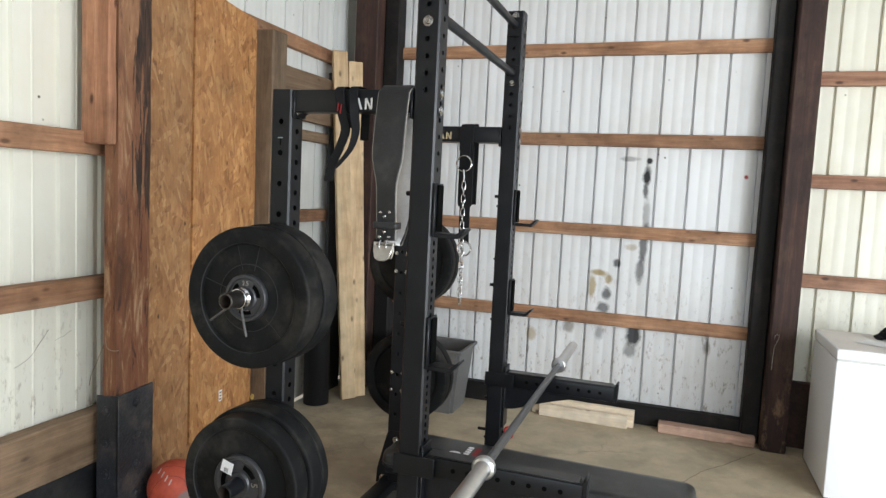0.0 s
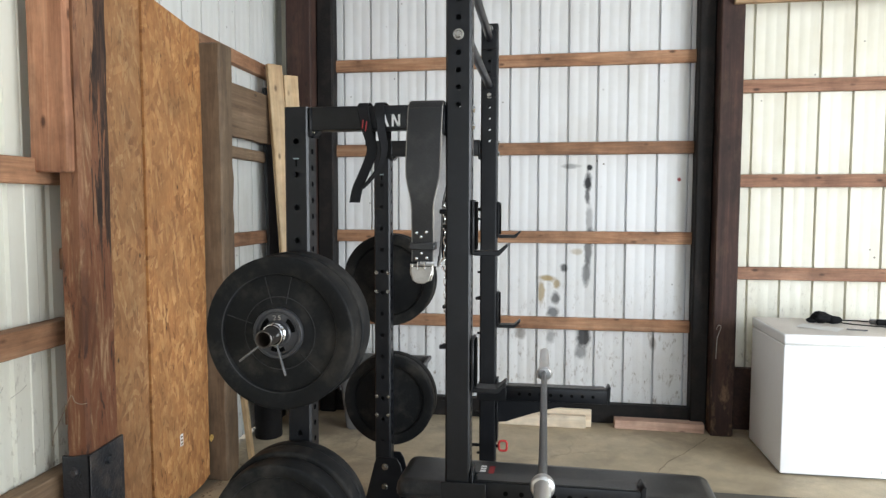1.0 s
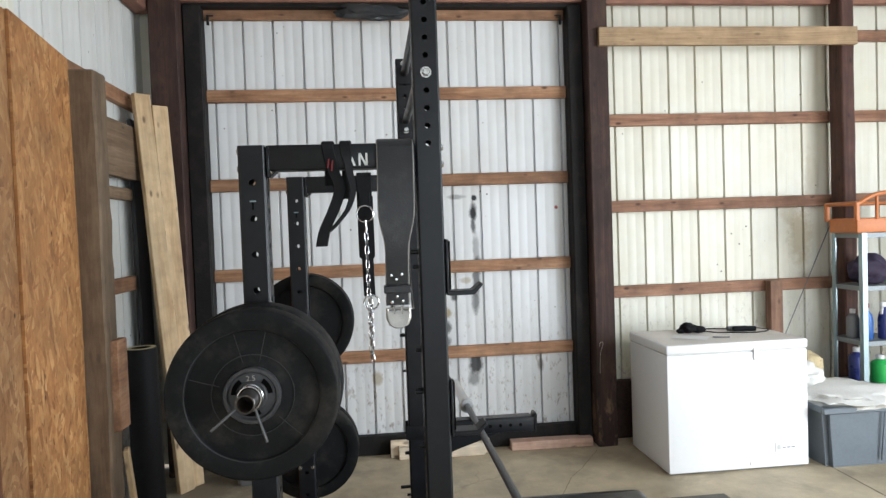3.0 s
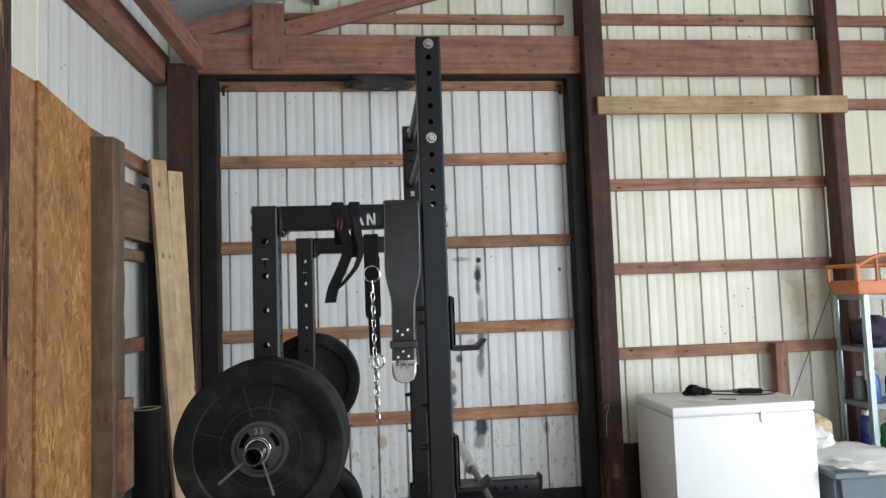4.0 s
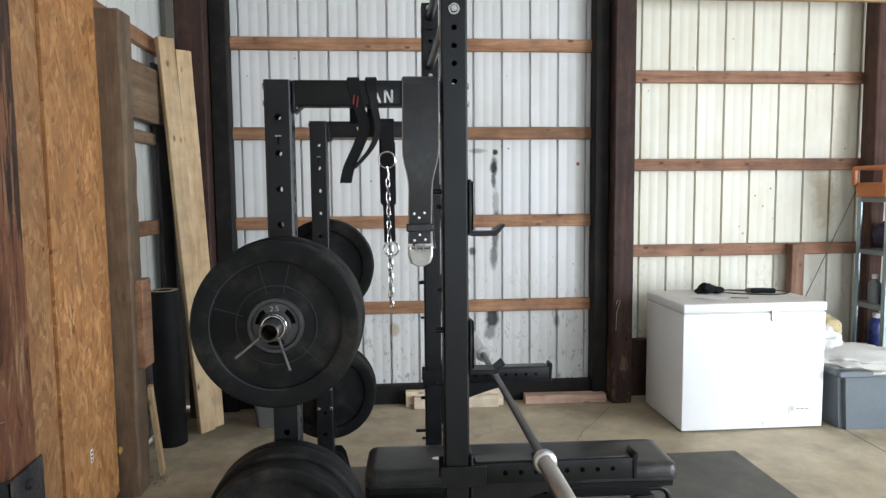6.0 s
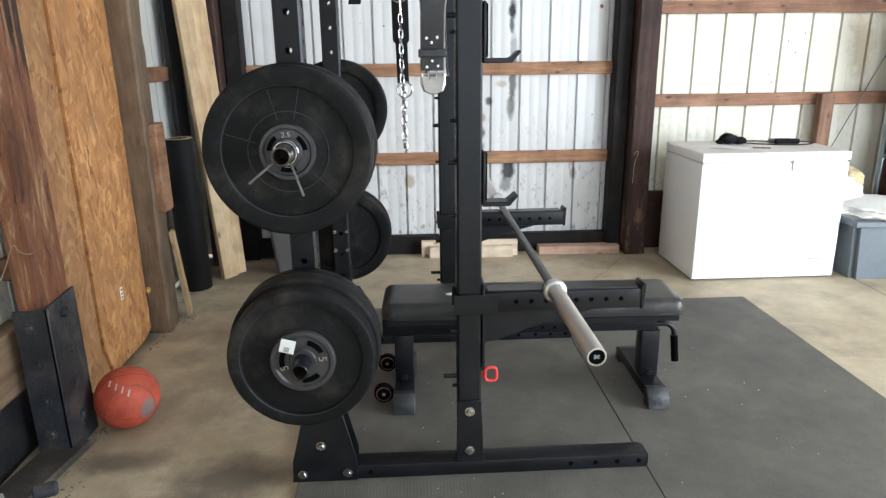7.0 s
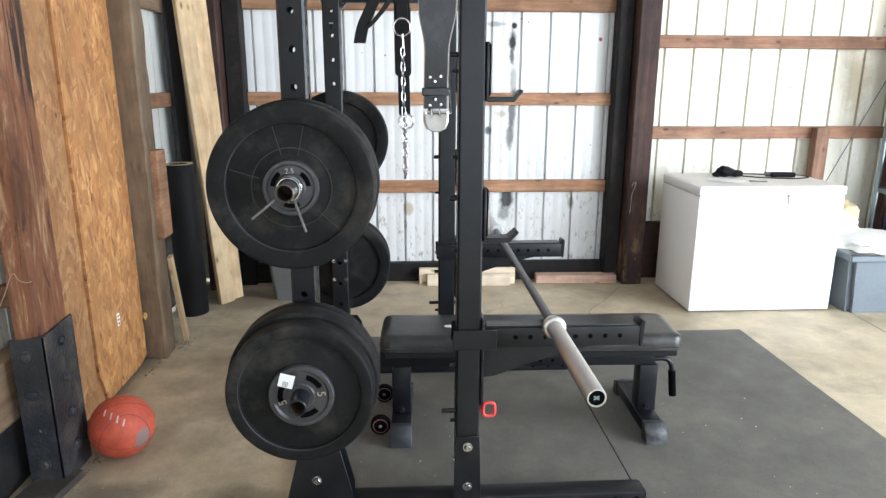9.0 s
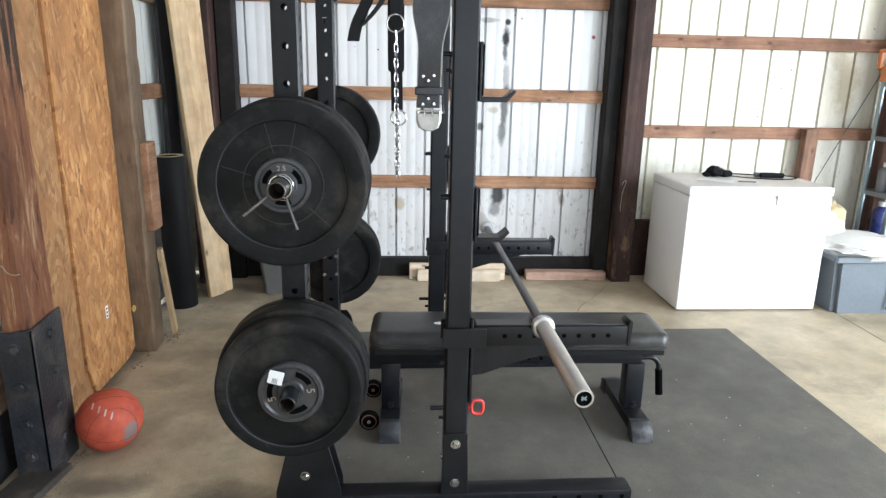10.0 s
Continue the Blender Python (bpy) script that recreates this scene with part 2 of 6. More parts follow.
M_TAN_X = wood("planed_plank", (0.22, 0.13, 0.07), (0.38, 0.25, 0.14), (0.48, 0.34, 0.20), "x", stain=0.25)
OLD = dict(dark=(0.017, 0.007, 0.005), mid=(0.045, 0.019, 0.0135), light=(0.085, 0.039, 0.027))
M_OLD_Z = wood("creosoted_post", axis="z", stain=0.6, **OLD)


def scuffed_foot(m):
    """Old stain rubbed off in ragged pale patches below knee height."""
    nt = m.node_tree
    b = nt.nodes["Principled BSDF"]
    old = b.inputs["Base Color"].links[0].from_socket
    w = coords(nt, (7, 7, 3), world_space=True)
    s = nd(nt, "TexNoise", Vector=w, Scale=1.6, Detail=9.0, Roughness=0.7).outputs[0]
    z = nd(nt, "SeparateXYZ", Vector=coords(nt, world_space=True)).outputs[2]
    k = mth(nt, "MULTIPLY", ramp(nt, z, [(0.25, 1.0), (0.6, 0.12)]), ramp(nt, s, [(0.5, 0.0), (0.62, 0.75)]))
    nt.links.new(mixc(nt, k, old, (0.24, 0.15, 0.085)), b.inputs["Base Color"])


scuffed_foot(M_OLD_Z)
M_RED_Z = wood("red_stained_board", (0.035, 0.012, 0.008), (0.085, 0.034, 0.024), (0.13, 0.06, 0.045), "z", stain=0.4)
M_OLD_Y = wood("dark_beam_y", axis="y", **OLD)
HDR = dict(dark=(0.16, 0.066, 0.045), mid=(0.29, 0.135, 0.092), light=(0.38, 0.20, 0.14))
M_HDR_X = wood("header_beam", axis="x", stain=0.35, **HDR)
M_HDR_Y = wood("eave_beam", axis="y", stain=0.4, **HDR)
M_HDR_Z = wood("truss_wood", axis="z", stain=0.35, **HDR)
M_POST = wood("weathered_post", (0.19, 0.085, 0.04), (0.40, 0.21, 0.105), (0.54, 0.335, 0.19), "z", stain=0.35, knots=0.8, grain=0.3, fibre=0.45)


def burnt(m):
    """Charred ragged streaks down one side of the face towards the room, swirled knots, reddish rot in the lower half."""
    nt = m.node_tree
    b = nt.nodes["Principled BSDF"]
    old = b.inputs["Base Color"].links[0].from_socket
    tc = nt.nodes.new("ShaderNodeTexCoord")
    side = nd(nt, "SeparateXYZ", Vector=tc.outputs["Object"])
    s = nd(nt, "TexNoise", Vector=coords(nt, (9, 9, 1.5), scatter=3.0), Scale=1.0, Detail=9.0, Roughness=0.62, Distortion=0.7).outputs[0]
    kv = nd(nt, "TexVoronoi", Vector=mixc(nt, 0.14, coords(nt, (4.2, 4.2, 1.7), scatter=5.0), nd(nt, "TexNoise", Vector=coords(nt, (9, 9, 4)), Scale=1.0, Detail=4.0).outputs["Color"]), Scale=1.0).outputs["Distance"]
    rings = mth(nt, "ADD", 0.5, mth(nt, "MULTIPLY", mth(nt, "SINE", mth(nt, "MULTIPLY", kv, 60.0)), 0.5))
    halo = ramp(nt, kv, [(0.10, 0.7), (0.40, 0.0)])
    col = mixc(nt, mth(nt, "MULTIPLY", halo, rings), old, (0.15, 0.06, 0.03))
    col = mixc(nt, ramp(nt, kv, [(0.06, 0.9), (0.11, 0.0)]), col, (0.06, 0.022, 0.012))
    # rot: red-brown below chest height, darkest and flaked just above the steel
    rot = nd(nt, "TexNoise", Vector=coords(nt, (24, 24, 3.4), scatter=3.0), Scale=1.0, Detail=11.0, Roughness=0.74, Distortion=0.9).outputs[0]
    under = ramp(nt, mth(nt, "MULTIPLY", mth(nt, "SUBTRACT", 0.8, side.outputs[2]), 0.5), [(0.1, 0.45), (0.6, 1.0)])
    col = mixc(nt, mth(nt, "MULTIPLY", under, ramp(nt, rot, [(0.40, 0.0), (0.50, 0.9)])), col, (0.19, 0.066, 0.03))
    col = mixc(nt, mth(nt, "MULTIPLY", under, ramp(nt, rot, [(0.56, 0.0), (0.62, 0.9)])), col, (0.035, 0.014, 0.009))
    col = mixc(nt, mth(nt, "MULTIPLY", under, ramp(nt, rot, [(0.36, 0.75), (0.42, 0.0)])), col, (0.52, 0.33, 0.19))
    col = mixc(nt, ramp(nt, s, [(0.54, 0.0), (0.64, 0.75)]), col, (0.10, 0.04, 0.02))
    edge = mth(nt, "MULTIPLY", mth(nt, "ABSOLUTE", mth(nt, "SUBTRACT", side.outputs[1], 0.075)), 13.0)
    inner = mth(nt, "ADD", mth(nt, "MULTIPLY", mth(nt, "ABSOLUTE", mth(nt, "SUBTRACT", side.outputs[1], 0.018)), 60.0), 0.3)
    across = mth(nt, "MINIMUM", edge, inner)
    low = mth(nt, "MULTIPLY", mth(nt, "MAXIMUM", mth(nt, "SUBTRACT", -0.10, side.outputs[2]), 0.0), 6.0)
    strand = nd(nt, "TexNoise", Vector=coords(nt, (30, 30, 2.2), scatter=3.0), Scale=1.0, Detail=8.0, Roughness=0.65, Distortion=0.5).outputs[0]
    d = mth(nt, "ADD", mth(nt, "ADD", across, low), mth(nt, "MULTIPLY", mth(nt, "SUBTRACT", strand, 0.5), -8.0))
    face = ramp(nt, mth(nt, "ADD", side.outputs[0], 0.5), [(0.518, 0.0), (0.538, 1.0)])
    char = mixc(nt, ramp(nt, rot, [(0.42, 0.0), (0.62, 1.0)]), (0.006, 0.004, 0.0035), (0.085, 0.042, 0.024))
    col = mixc(nt, mth(nt, "MULTIPLY", face, ramp(nt, d, [(0.8, 0.96), (1.5, 0.0)])), col, char)
    nt.links.new(col, b.inputs["Base Color"])
    bump(nt, b, mth(nt, "ADD", rot, strand), 0.7, 0.004)
    return m


burnt(M_POST)
M_SPLICE = wood("red_splice_board", (0.20, 0.078, 0.038), (0.42, 0.195, 0.105), (0.54, 0.30, 0.18), "z", stain=0.6, knots=0.9)
M_GREY_Z = wood("grey_timber", (0.08, 0.05, 0.029), (0.155, 0.102, 0.061), (0.225, 0.158, 0.10), "z", stain=0.4, knots=0.3, grain=0.5)
M_GREY_Y = wood("grey_timber_y", (0.12, 0.074, 0.042), (0.24, 0.155, 0.092), (0.34, 0.24, 0.155), "y", stain=0.4)
M_PINE_Z = wood("fresh_pine", (0.37, 0.215, 0.10), (0.55, 0.385, 0.215), (0.65, 0.50, 0.31), "z", rough=0.6, stain=0.12, knots=0.85, grain=0.6, fibre=0.25)
M_PINE_X = wood("fresh_pine_x", (0.60, 0.45, 0.30), (0.76, 0.63, 0.47), (0.84, 0.74, 0.59), "x", rough=0.6, stain=0.12, knots=0.8, grain=0.6, fibre=0.25)
M_OSB_A = osb_material("strand_board_dull", (0.97, 0.93, 0.90))
M_OSB_B = osb_material("strand_board_warm", (1.14, 1.02, 0.86))
M_BLACK = plain("black_powder_coat", (0.006, 0.0066, 0.0085), 0.38, 0.0, 0.25, 30, 0.25, 0.0006, dust=(0.08, 0.075, 0.07, 0.05), spec=0.33)
M_RUBBER = plain("plate_rubber", (0.0075, 0.0078, 0.0082), 0.6, 0.0, 0.35, 14, 0.35, 0.0009, dust=(0.12, 0.105, 0.085, 0.26), spec=0.15)
M_RIDGE = plain("dusty_rubber_ridge", (0.015, 0.015, 0.0155), 0.6, 0.0, 0.3, 30)
M_IRON = plain("grey_hammertone_iron", (0.062, 0.062, 0.066), 0.4, 0.5, 0.25, 60, 0.5, 0.0008)
M_PEG = plain("dark_peg_steel", (0.10, 0.092, 0.085), 0.4, 0.85, 0.35, 30, 0.3, dust=(0.12, 0.07, 0.04, 0.5))
M_WHEEL_RING = plain("dull_red_ring", (0.13, 0.05, 0.04), 0.6)
M_BORE = plain("rusty_bore", (0.035, 0.022, 0.014), 0.8, 0.2, 0.4, 40)
M_WORN = plain("worn_chrome", (0.50, 0.48, 0.45), 0.34, 0.9, 0.2, 50, 0.3)
M_CHROME = plain("chrome", (0.62, 0.62, 0.63), 0.2, 1.0, 0.06, 40, 0.05)
M_SLEEVE = plain("barbell_sleeve_steel", (0.74, 0.735, 0.73), 0.36, 1.0, 0.08, 30, 0.1)
M_CLIP = plain("dull_spring_wire", (0.13, 0.127, 0.125), 0.36, 0.85, 0.3, 60, 0.3)
M_SHAFT = plain("knurled_shaft", (0.16, 0.16, 0.165), 0.42, 0.85, 0.15, 90, 0.8, 0.0006)
M_BRASS = plain("zinc_plated_bolt", (0.46, 0.455, 0.44), 0.24, 1.0, 0.12, 60)
M_DARK = plain("void_black", (0.002, 0.002, 0.002), 0.9, 0.0, 0.1, spec=0.05)
M_LEATHER = plain("black_leather", (0.015, 0.015, 0.0165), 0.38, 0.0, 0.25, 28, 0.6, 0.0012, dust=(0.14, 0.13, 0.11, 0.15))
M_SUEDE = plain("pale_suede_lining", (0.78, 0.77, 0.77), 0.9, 0.0, 0.15, 40, 0.4)
M_WEB = plain("black_webbing", (0.007, 0.007, 0.008), 0.85, 0.0, 0.2, 90, 0.7, 0.001, spec=0.25)
M_MALLET = plain("dusty_mallet_rubber", (0.022, 0.023, 0.028), 0.7, 0.0, 0.4, 20, 0.5, 0.002, dust=(0.16, 0.14, 0.12, 0.5))
M_RED = plain("red_print", (0.22, 0.012, 0.014), 0.55)
M_REDPIN = plain("red_vinyl_grip", (0.60, 0.05, 0.045), 0.4)
M_WHITE = plain("white_print", (0.72, 0.72, 0.72), 0.5, var=0.05)
M_VINYL = plain("bench_vinyl", (0.017, 0.017, 0.0175), 0.36, 0.0, 0.25, 24, 0.5, 0.001, dust=(0.14, 0.13, 0.115, 0.3))
M_FRZ = plain("white_enamel", (0.88, 0.88, 0.885), 0.3, 0.0, 0.02, 6, 0.1, 0.0004)
M_FRZ_TOP = plain("dusty_white_enamel", (0.72, 0.675, 0.63), 0.5, 0.0, 0.10, 14, 0.3, 0.0006, dust=(0.46, 0.39, 0.33, 0.45))
M_SEAL = plain("grey_gasket", (0.16, 0.16, 0.165), 0.7)
M_TOTE = plain("grey_plastic", (0.15, 0.175, 0.20), 0.5, 0.0, 0.1, 10)
M_TOTE_D = plain("dull_grey_plastic", (0.12, 0.118, 0.115), 0.6, 0.0, 0.12, 10)
M_CLOTH = plain("white_cloth", (0.70, 0.685, 0.65), 0.9, 0.0, 0.1, 14, 0.5, 0.002)
M_TAN_CLOTH = plain("tan_cloth", (0.52, 0.42, 0.25), 0.9, 0.0, 0.2, 16, 0.5, 0.002)
M_GALV = plain("galvanised_angle", (0.30, 0.38, 0.41), 0.42, 0.75, 0.12, 30)
M_SHELFB = plain("shelf_board", (0.22, 0.24, 0.25), 0.5, 0.5, 0.12, 20)
M_ORANGE = plain("orange_plastic", (0.52, 0.165, 0.045), 0.45, 0.0, 0.12, 10)
M_BLUE = plain("blue_plastic", (0.035, 0.12, 0.38), 0.3)
M_NAVY = plain("navy_plastic", (0.03, 0.04, 0.16), 0.3)
M_GREEN = plain("green_plastic", (0.03, 0.42, 0.09), 0.4)
M_PURPLE = plain("dark_purple_cloth", (0.035, 0.022, 0.05), 0.8)
M_PAPER = plain("white_paper", (0.80, 0.80, 0.79), 0.7, var=0.03)
M_TUBE = plain("black_roll_vinyl", (0.011, 0.0105, 0.011), 0.62, 0.0, 0.3, 10, 0.3, 0.002, spec=0.15)
M_GASKET = plain("pale_gasket", (0.66, 0.655, 0.64), 0.7, 0.0, 0.1, 12)
M_FOOT = plain("worn_rubber_foot", (0.02, 0.021, 0.024), 0.55, 0.0, 0.3, 18, 0.6, 0.0015, dust=(0.16, 0.155, 0.15, 0.7))
M_EDGE = plain("worn_belt_edge", (0.26, 0.24, 0.22), 0.8, 0.0, 0.3, 60)
M_FLOORBOARD = plain("dirty_dark_board", (0.045, 0.038, 0.032), 0.8, 0.0, 0.4, 12, 0.6, 0.003, dust=(0.17, 0.14, 0.11, 0.6))
M_STEELP = plain("tarred_steel", (0.030, 0.033, 0.040), 0.42, 0.1, 0.45, 14, 0.8, 0.004, dust=(0.16, 0.125, 0.10, 0.6))
M_LINER = plain("black_liner", (0.014, 0.015, 0.017), 0.45, 0.0, 0.3, 8, 0.5, 0.004, dust=(0.12, 0.10, 0.08, 0.3))
M_STONE = plain("dusty_rubble", (0.19, 0.175, 0.155), 0.85, 0.0, 0.3, 16, 0.8, 0.004, dust=(0.09, 0.085, 0.08, 0.7))
M_TWINE = plain("pale_twine", (0.30, 0.23, 0.16), 0.9)
M_DOORFRAME = plain("tarred_door_frame", (0.010, 0.0085, 0.008), 0.7, 0.0, 0.4, 10, 0.7, 0.003, dust=(0.07, 0.05, 0.04, 0.3), spec=0.3)
M_YELLOWJ = plain("yellow_foam", (0.50, 0.34, 0.10), 0.9, 0.0, 0.3)
M_WORNPRINT = plain("worn_white_print", (0.62, 0.50, 0.46), 0.6, 0.0, 0.3, 60, dust=(0.50, 0.12, 0.07, 0.9))
M_SEAM = plain("ball_seam", (0.10, 0.028, 0.018), 0.7)
M_CHIPS = plain("wood_chips_and_dirt", (0.25, 0.19, 0.13), 0.9, 0.0, 0.45, 40)
M_LITTER = plain("pale_litter", (0.58, 0.54, 0.44), 0.8, 0.0, 0.3, 40)


def concrete():
    m, nt, b = material("dusty_concrete", 0.7)
    w = coords(nt, world_space=True)
    wide = nd(nt, "TexNoise", Vector=w, Scale=0.9, Detail=8.0, Roughness=0.62).outputs[0]
    mid = nd(nt, "TexNoise", Vector=w, Scale=5.0, Detail=8.0, Roughness=0.68).outputs[0]
    fine = nd(nt, "TexNoise", Vector=w, Scale=160.0, Detail=4.0).outputs[0]
    col = ramp(nt, wide, [(0.30, (0.325, 0.26, 0.175)), (0.47, (0.44, 0.36, 0.245)), (0.56, (0.495, 0.41, 0.285)), (0.70, (0.555, 0.473, 0.338))])
    col = mixc(nt, 1.0, col, ramp(nt, mid, [(0.28, 0.70), (0.7, 1.18)]), "MULTIPLY")
    dirt = nd(nt, "TexNoise", Vector=w, Scale=2.6, Detail=10.0, Roughness=0.72, Distortion=0.5).outputs[0]
    col = mixc(nt, ramp(nt, dirt, [(0.52, 0.0), (0.70, 0.55)]), col, (0.20, 0.165, 0.125))
    col = mixc(nt, 0.6, col, ramp(nt, fine, [(0.25, 0.8), (0.75, 1.18)]), "MULTIPLY")
    sep = nd(nt, "SeparateXYZ", Vector=w)
    # dark patches; behind the rack and in the corner they are shade painted in
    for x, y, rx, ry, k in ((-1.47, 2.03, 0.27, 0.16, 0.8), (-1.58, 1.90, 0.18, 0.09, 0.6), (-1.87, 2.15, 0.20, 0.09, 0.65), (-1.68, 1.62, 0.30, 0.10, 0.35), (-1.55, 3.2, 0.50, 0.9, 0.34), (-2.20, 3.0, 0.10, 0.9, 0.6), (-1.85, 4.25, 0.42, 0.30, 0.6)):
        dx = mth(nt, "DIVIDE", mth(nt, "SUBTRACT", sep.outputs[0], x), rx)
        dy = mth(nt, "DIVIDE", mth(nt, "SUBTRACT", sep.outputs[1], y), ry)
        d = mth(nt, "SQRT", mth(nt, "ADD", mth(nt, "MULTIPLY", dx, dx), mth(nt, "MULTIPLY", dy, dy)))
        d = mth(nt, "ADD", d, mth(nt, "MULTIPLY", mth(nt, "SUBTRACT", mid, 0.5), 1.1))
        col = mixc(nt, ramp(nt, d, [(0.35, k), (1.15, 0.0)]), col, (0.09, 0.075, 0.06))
    # cracks: thin edges of large cells
    wv = mixc(nt, 0.25, w, nd(nt, "TexNoise", Vector=w, Scale=3.0, Detail=5.0).outputs["Color"])
    cr = nt.nodes.new("ShaderNodeTexVoronoi")
    cr.feature = "DISTANCE_TO_EDGE"
    nt.links.new(wv, cr.inputs["Vector"])
    cr.inputs["Scale"].default_value = 0.55
    crack = mth(nt, "MULTIPLY", ramp(nt, cr.outputs["Distance"], [(0.0015, 0.4), (0.004, 0.0)]), ramp(nt, wide, [(0.5, 0.0), (0.6, 1.0)]))
    col = mixc(nt, crack, col, (0.10, 0.08, 0.06))
    chips = nd(nt, "TexVoronoi", Vector=w, Scale=7.0).outputs["Distance"]
    col = mixc(nt, ramp(nt, chips, [(0.02, 0.8), (0.035, 0.0)]), col, (0.55, 0.5, 0.42))
    nt.links.new(col, b.inputs["Base Color"])
    nt.links.new(ramp(nt, mid, [(0.3, 0.5), (0.7, 0.8)]), b.inputs["Roughness"])
    bump(nt, b, mth(nt, "SUBTRACT", mth(nt, "ADD", mid, mth(nt, "MULTIPLY", fine, 0.25)), crack), 0.35, 0.003)
    return m


def rubber_mat(name, ribbed):
    m, nt, b = material(name, 0.72)
    w = coords(nt, world_space=True)
    wide = nd(nt, "TexNoise", Vector=w, Scale=2.2, Detail=8.0, Roughness=0.65).outputs[0]
    fine = nd(nt, "TexNoise", Vector=w, Scale=220.0, Detail=3.0).outputs[0]
    col = ramp(nt, wide, [(0.30, (0.079, 0.073, 0.062)), (0.5, (0.107, 0.099, 0.084)), (0.72, (0.152, 0.138, 0.113))])
    col = mixc(nt, 0.6, col, ramp(nt, fine, [(0.3, 0.7), (0.7, 1.3)]), "MULTIPLY")
    scuff = nd(nt, "TexNoise", Vector=w, Scale=11.0, Detail=9.0, Roughness=0.75).outputs[0]
    col = mixc(nt, 1.0, col, ramp(nt, scuff, [(0.3, 0.86), (0.7, 1.14)]), "MULTIPLY")
    spk = nd(nt, "TexVoronoi", Vector=w, Scale=9.0).outputs["Distance"]
    col = mixc(nt, ramp(nt, spk, [(0.018, 0.9), (0.035, 0.0)]), col, (0.42, 0.38, 0.31))
    nt.links.new(col, b.inputs["Base Color"])
    h = fine
    if ribbed:
        sep = nd(nt, "SeparateXYZ", Vector=w)
        rib = mth(nt, "SINE", mth(nt, "MULTIPLY", sep.outputs[0], 2 * math.pi / 0.011))
        h = mth(nt, "ADD", mth(nt, "MULTIPLY", fine, 0.3), rib)
    bump(nt, b, h, 0.25, 0.0005)
    return m


BALL_POSE = pose(-1.945, 2.415, 0.1195, 20, 10, 30)
BALL_FRONT = Vector((0.36, -0.85, 0.38)).normalized()


def BALL_AT(a, b):
    """Direction in the ball's own axes: a to the side and b up from the face turned to the room."""
    side = Vector((0, 0, 1)).cross(BALL_FRONT).normalized()
    up = BALL_FRONT.cross(side)
    d = side * a + up * b + BALL_FRONT * math.sqrt(max(0.0, 1 - a * a - b * b))
    return BALL_POSE.to_3x3().inverted() @ d


def basketball():
    m, nt, b = material("pebbled_orange_rubber", 0.6)
    c = coords(nt, scatter=0.0)
    n1 = nd(nt, "TexNoise", Vector=c, Scale=16.0, Detail=7.0, Roughness=0.65).outputs[0]
    pebb = nd(nt, "TexVoronoi", Vector=c, Scale=260.0).outputs["Distance"]
    col = ramp(nt, n1, [(0.3, (0.40, 0.062, 0.034)), (0.6, (0.58, 0.10, 0.052)), (0.8, (0.64, 0.18, 0.10))])
    scuff = nd(nt, "TexNoise", Vector=c, Scale=5.5, Detail=6.0).outputs[0]
    col = mixc(nt, ramp(nt, scuff, [(0.60, 0.0), (0.70, 0.35)]), col, (0.26, 0.10, 0.07))
    # one patch where the skin is rubbed through to grey
    off = nd(nt, "VectorMath", i0=c, i1=tuple(BALL_AT(0.62, -0.42) * 0.119))
    off.operation = "DISTANCE"
    d = mth(nt, "ADD", mth(nt, "MULTIPLY", off.outputs["Value"], 22.0), mth(nt, "MULTIPLY", mth(nt, "SUBTRACT", n1, 0.5), 2.4))
    col = mixc(nt, ramp(nt, d, [(0.75, 0.85), (0.95, 0.0)]), col, (0.20, 0.19, 0.185))
    nt.links.new(col, b.inputs["Base Color"])
    bump(nt, b, pebb, 0.5, 0.0008)
    return m


M_FLOOR, M_MAT, M_MAT_RIB, M_BALL = concrete(), rubber_mat("rubber_mat", False), rubber_mat("ribbed_rubber_mat", True), basketball()
M_GROUND = plain("dry_yard", (0.30, 0.27, 0.20), 0.9, 0.0, 0.25, 2)

# ---------------------------------------------------------------- mesh helpers


def box(x0, x1, y0, y1, z0, z1, bev=0.003, seg=1):
    bm = bmesh.new()
    bmesh.ops.create_cube(bm, size=1.0, matrix=Matrix.Translation(((x0 + x1) / 2, (y0 + y1) / 2, (z0 + z1) / 2)) @ Matrix.Diagonal((x1 - x0, y1 - y0, z1 - z0, 1)))
    if bev:
        bmesh.ops.bevel(bm, geom=bm.edges[:], offset=bev, segments=seg, affect="EDGES", profile=0.5)
    return bm


def worn(bm, axis=2, cuts=14, amp=0.002, freq=7.0):
    """Cuts a long piece across and lets its faces and edges wander a little."""
    bm.verts.ensure_lookup_table()
    lo, hi = min(v.co[axis] for v in bm.verts), max(v.co[axis] for v in bm.verts)
    no = Vector((0, 0, 0))
    no[axis] = 1
    for k in range(1, cuts):
        at = Vector((0, 0, 0))
        at[axis] = lo + (hi - lo) * k / cuts
        bmesh.ops.bisect_plane(bm, geom=bm.verts[:] + bm.edges[:] + bm.faces[:], plane_co=at, plane_no=no)
    seed = Vector((lo * 3.7, hi * 1.3, len(bm.verts) * 0.11))
    for v in bm.verts:
        d = noise.noise_vector(v.co * freq + seed) * amp
        d[axis] *= 0.3
        v.co += d
    return bm


def merge(*bms):
    """All given meshes in the first one."""
    out = bms[0]
    for o in bms[1:]:
        me = bpy.data.meshes.new("join")
        o.to_mesh(me)
        o.free()
        out.from_mesh(me)
        bpy.data.meshes.remove(me)
    return out


def moved(bm, m):
    bmesh.ops.transform(bm, matrix=m, verts=bm.verts)
    return bm


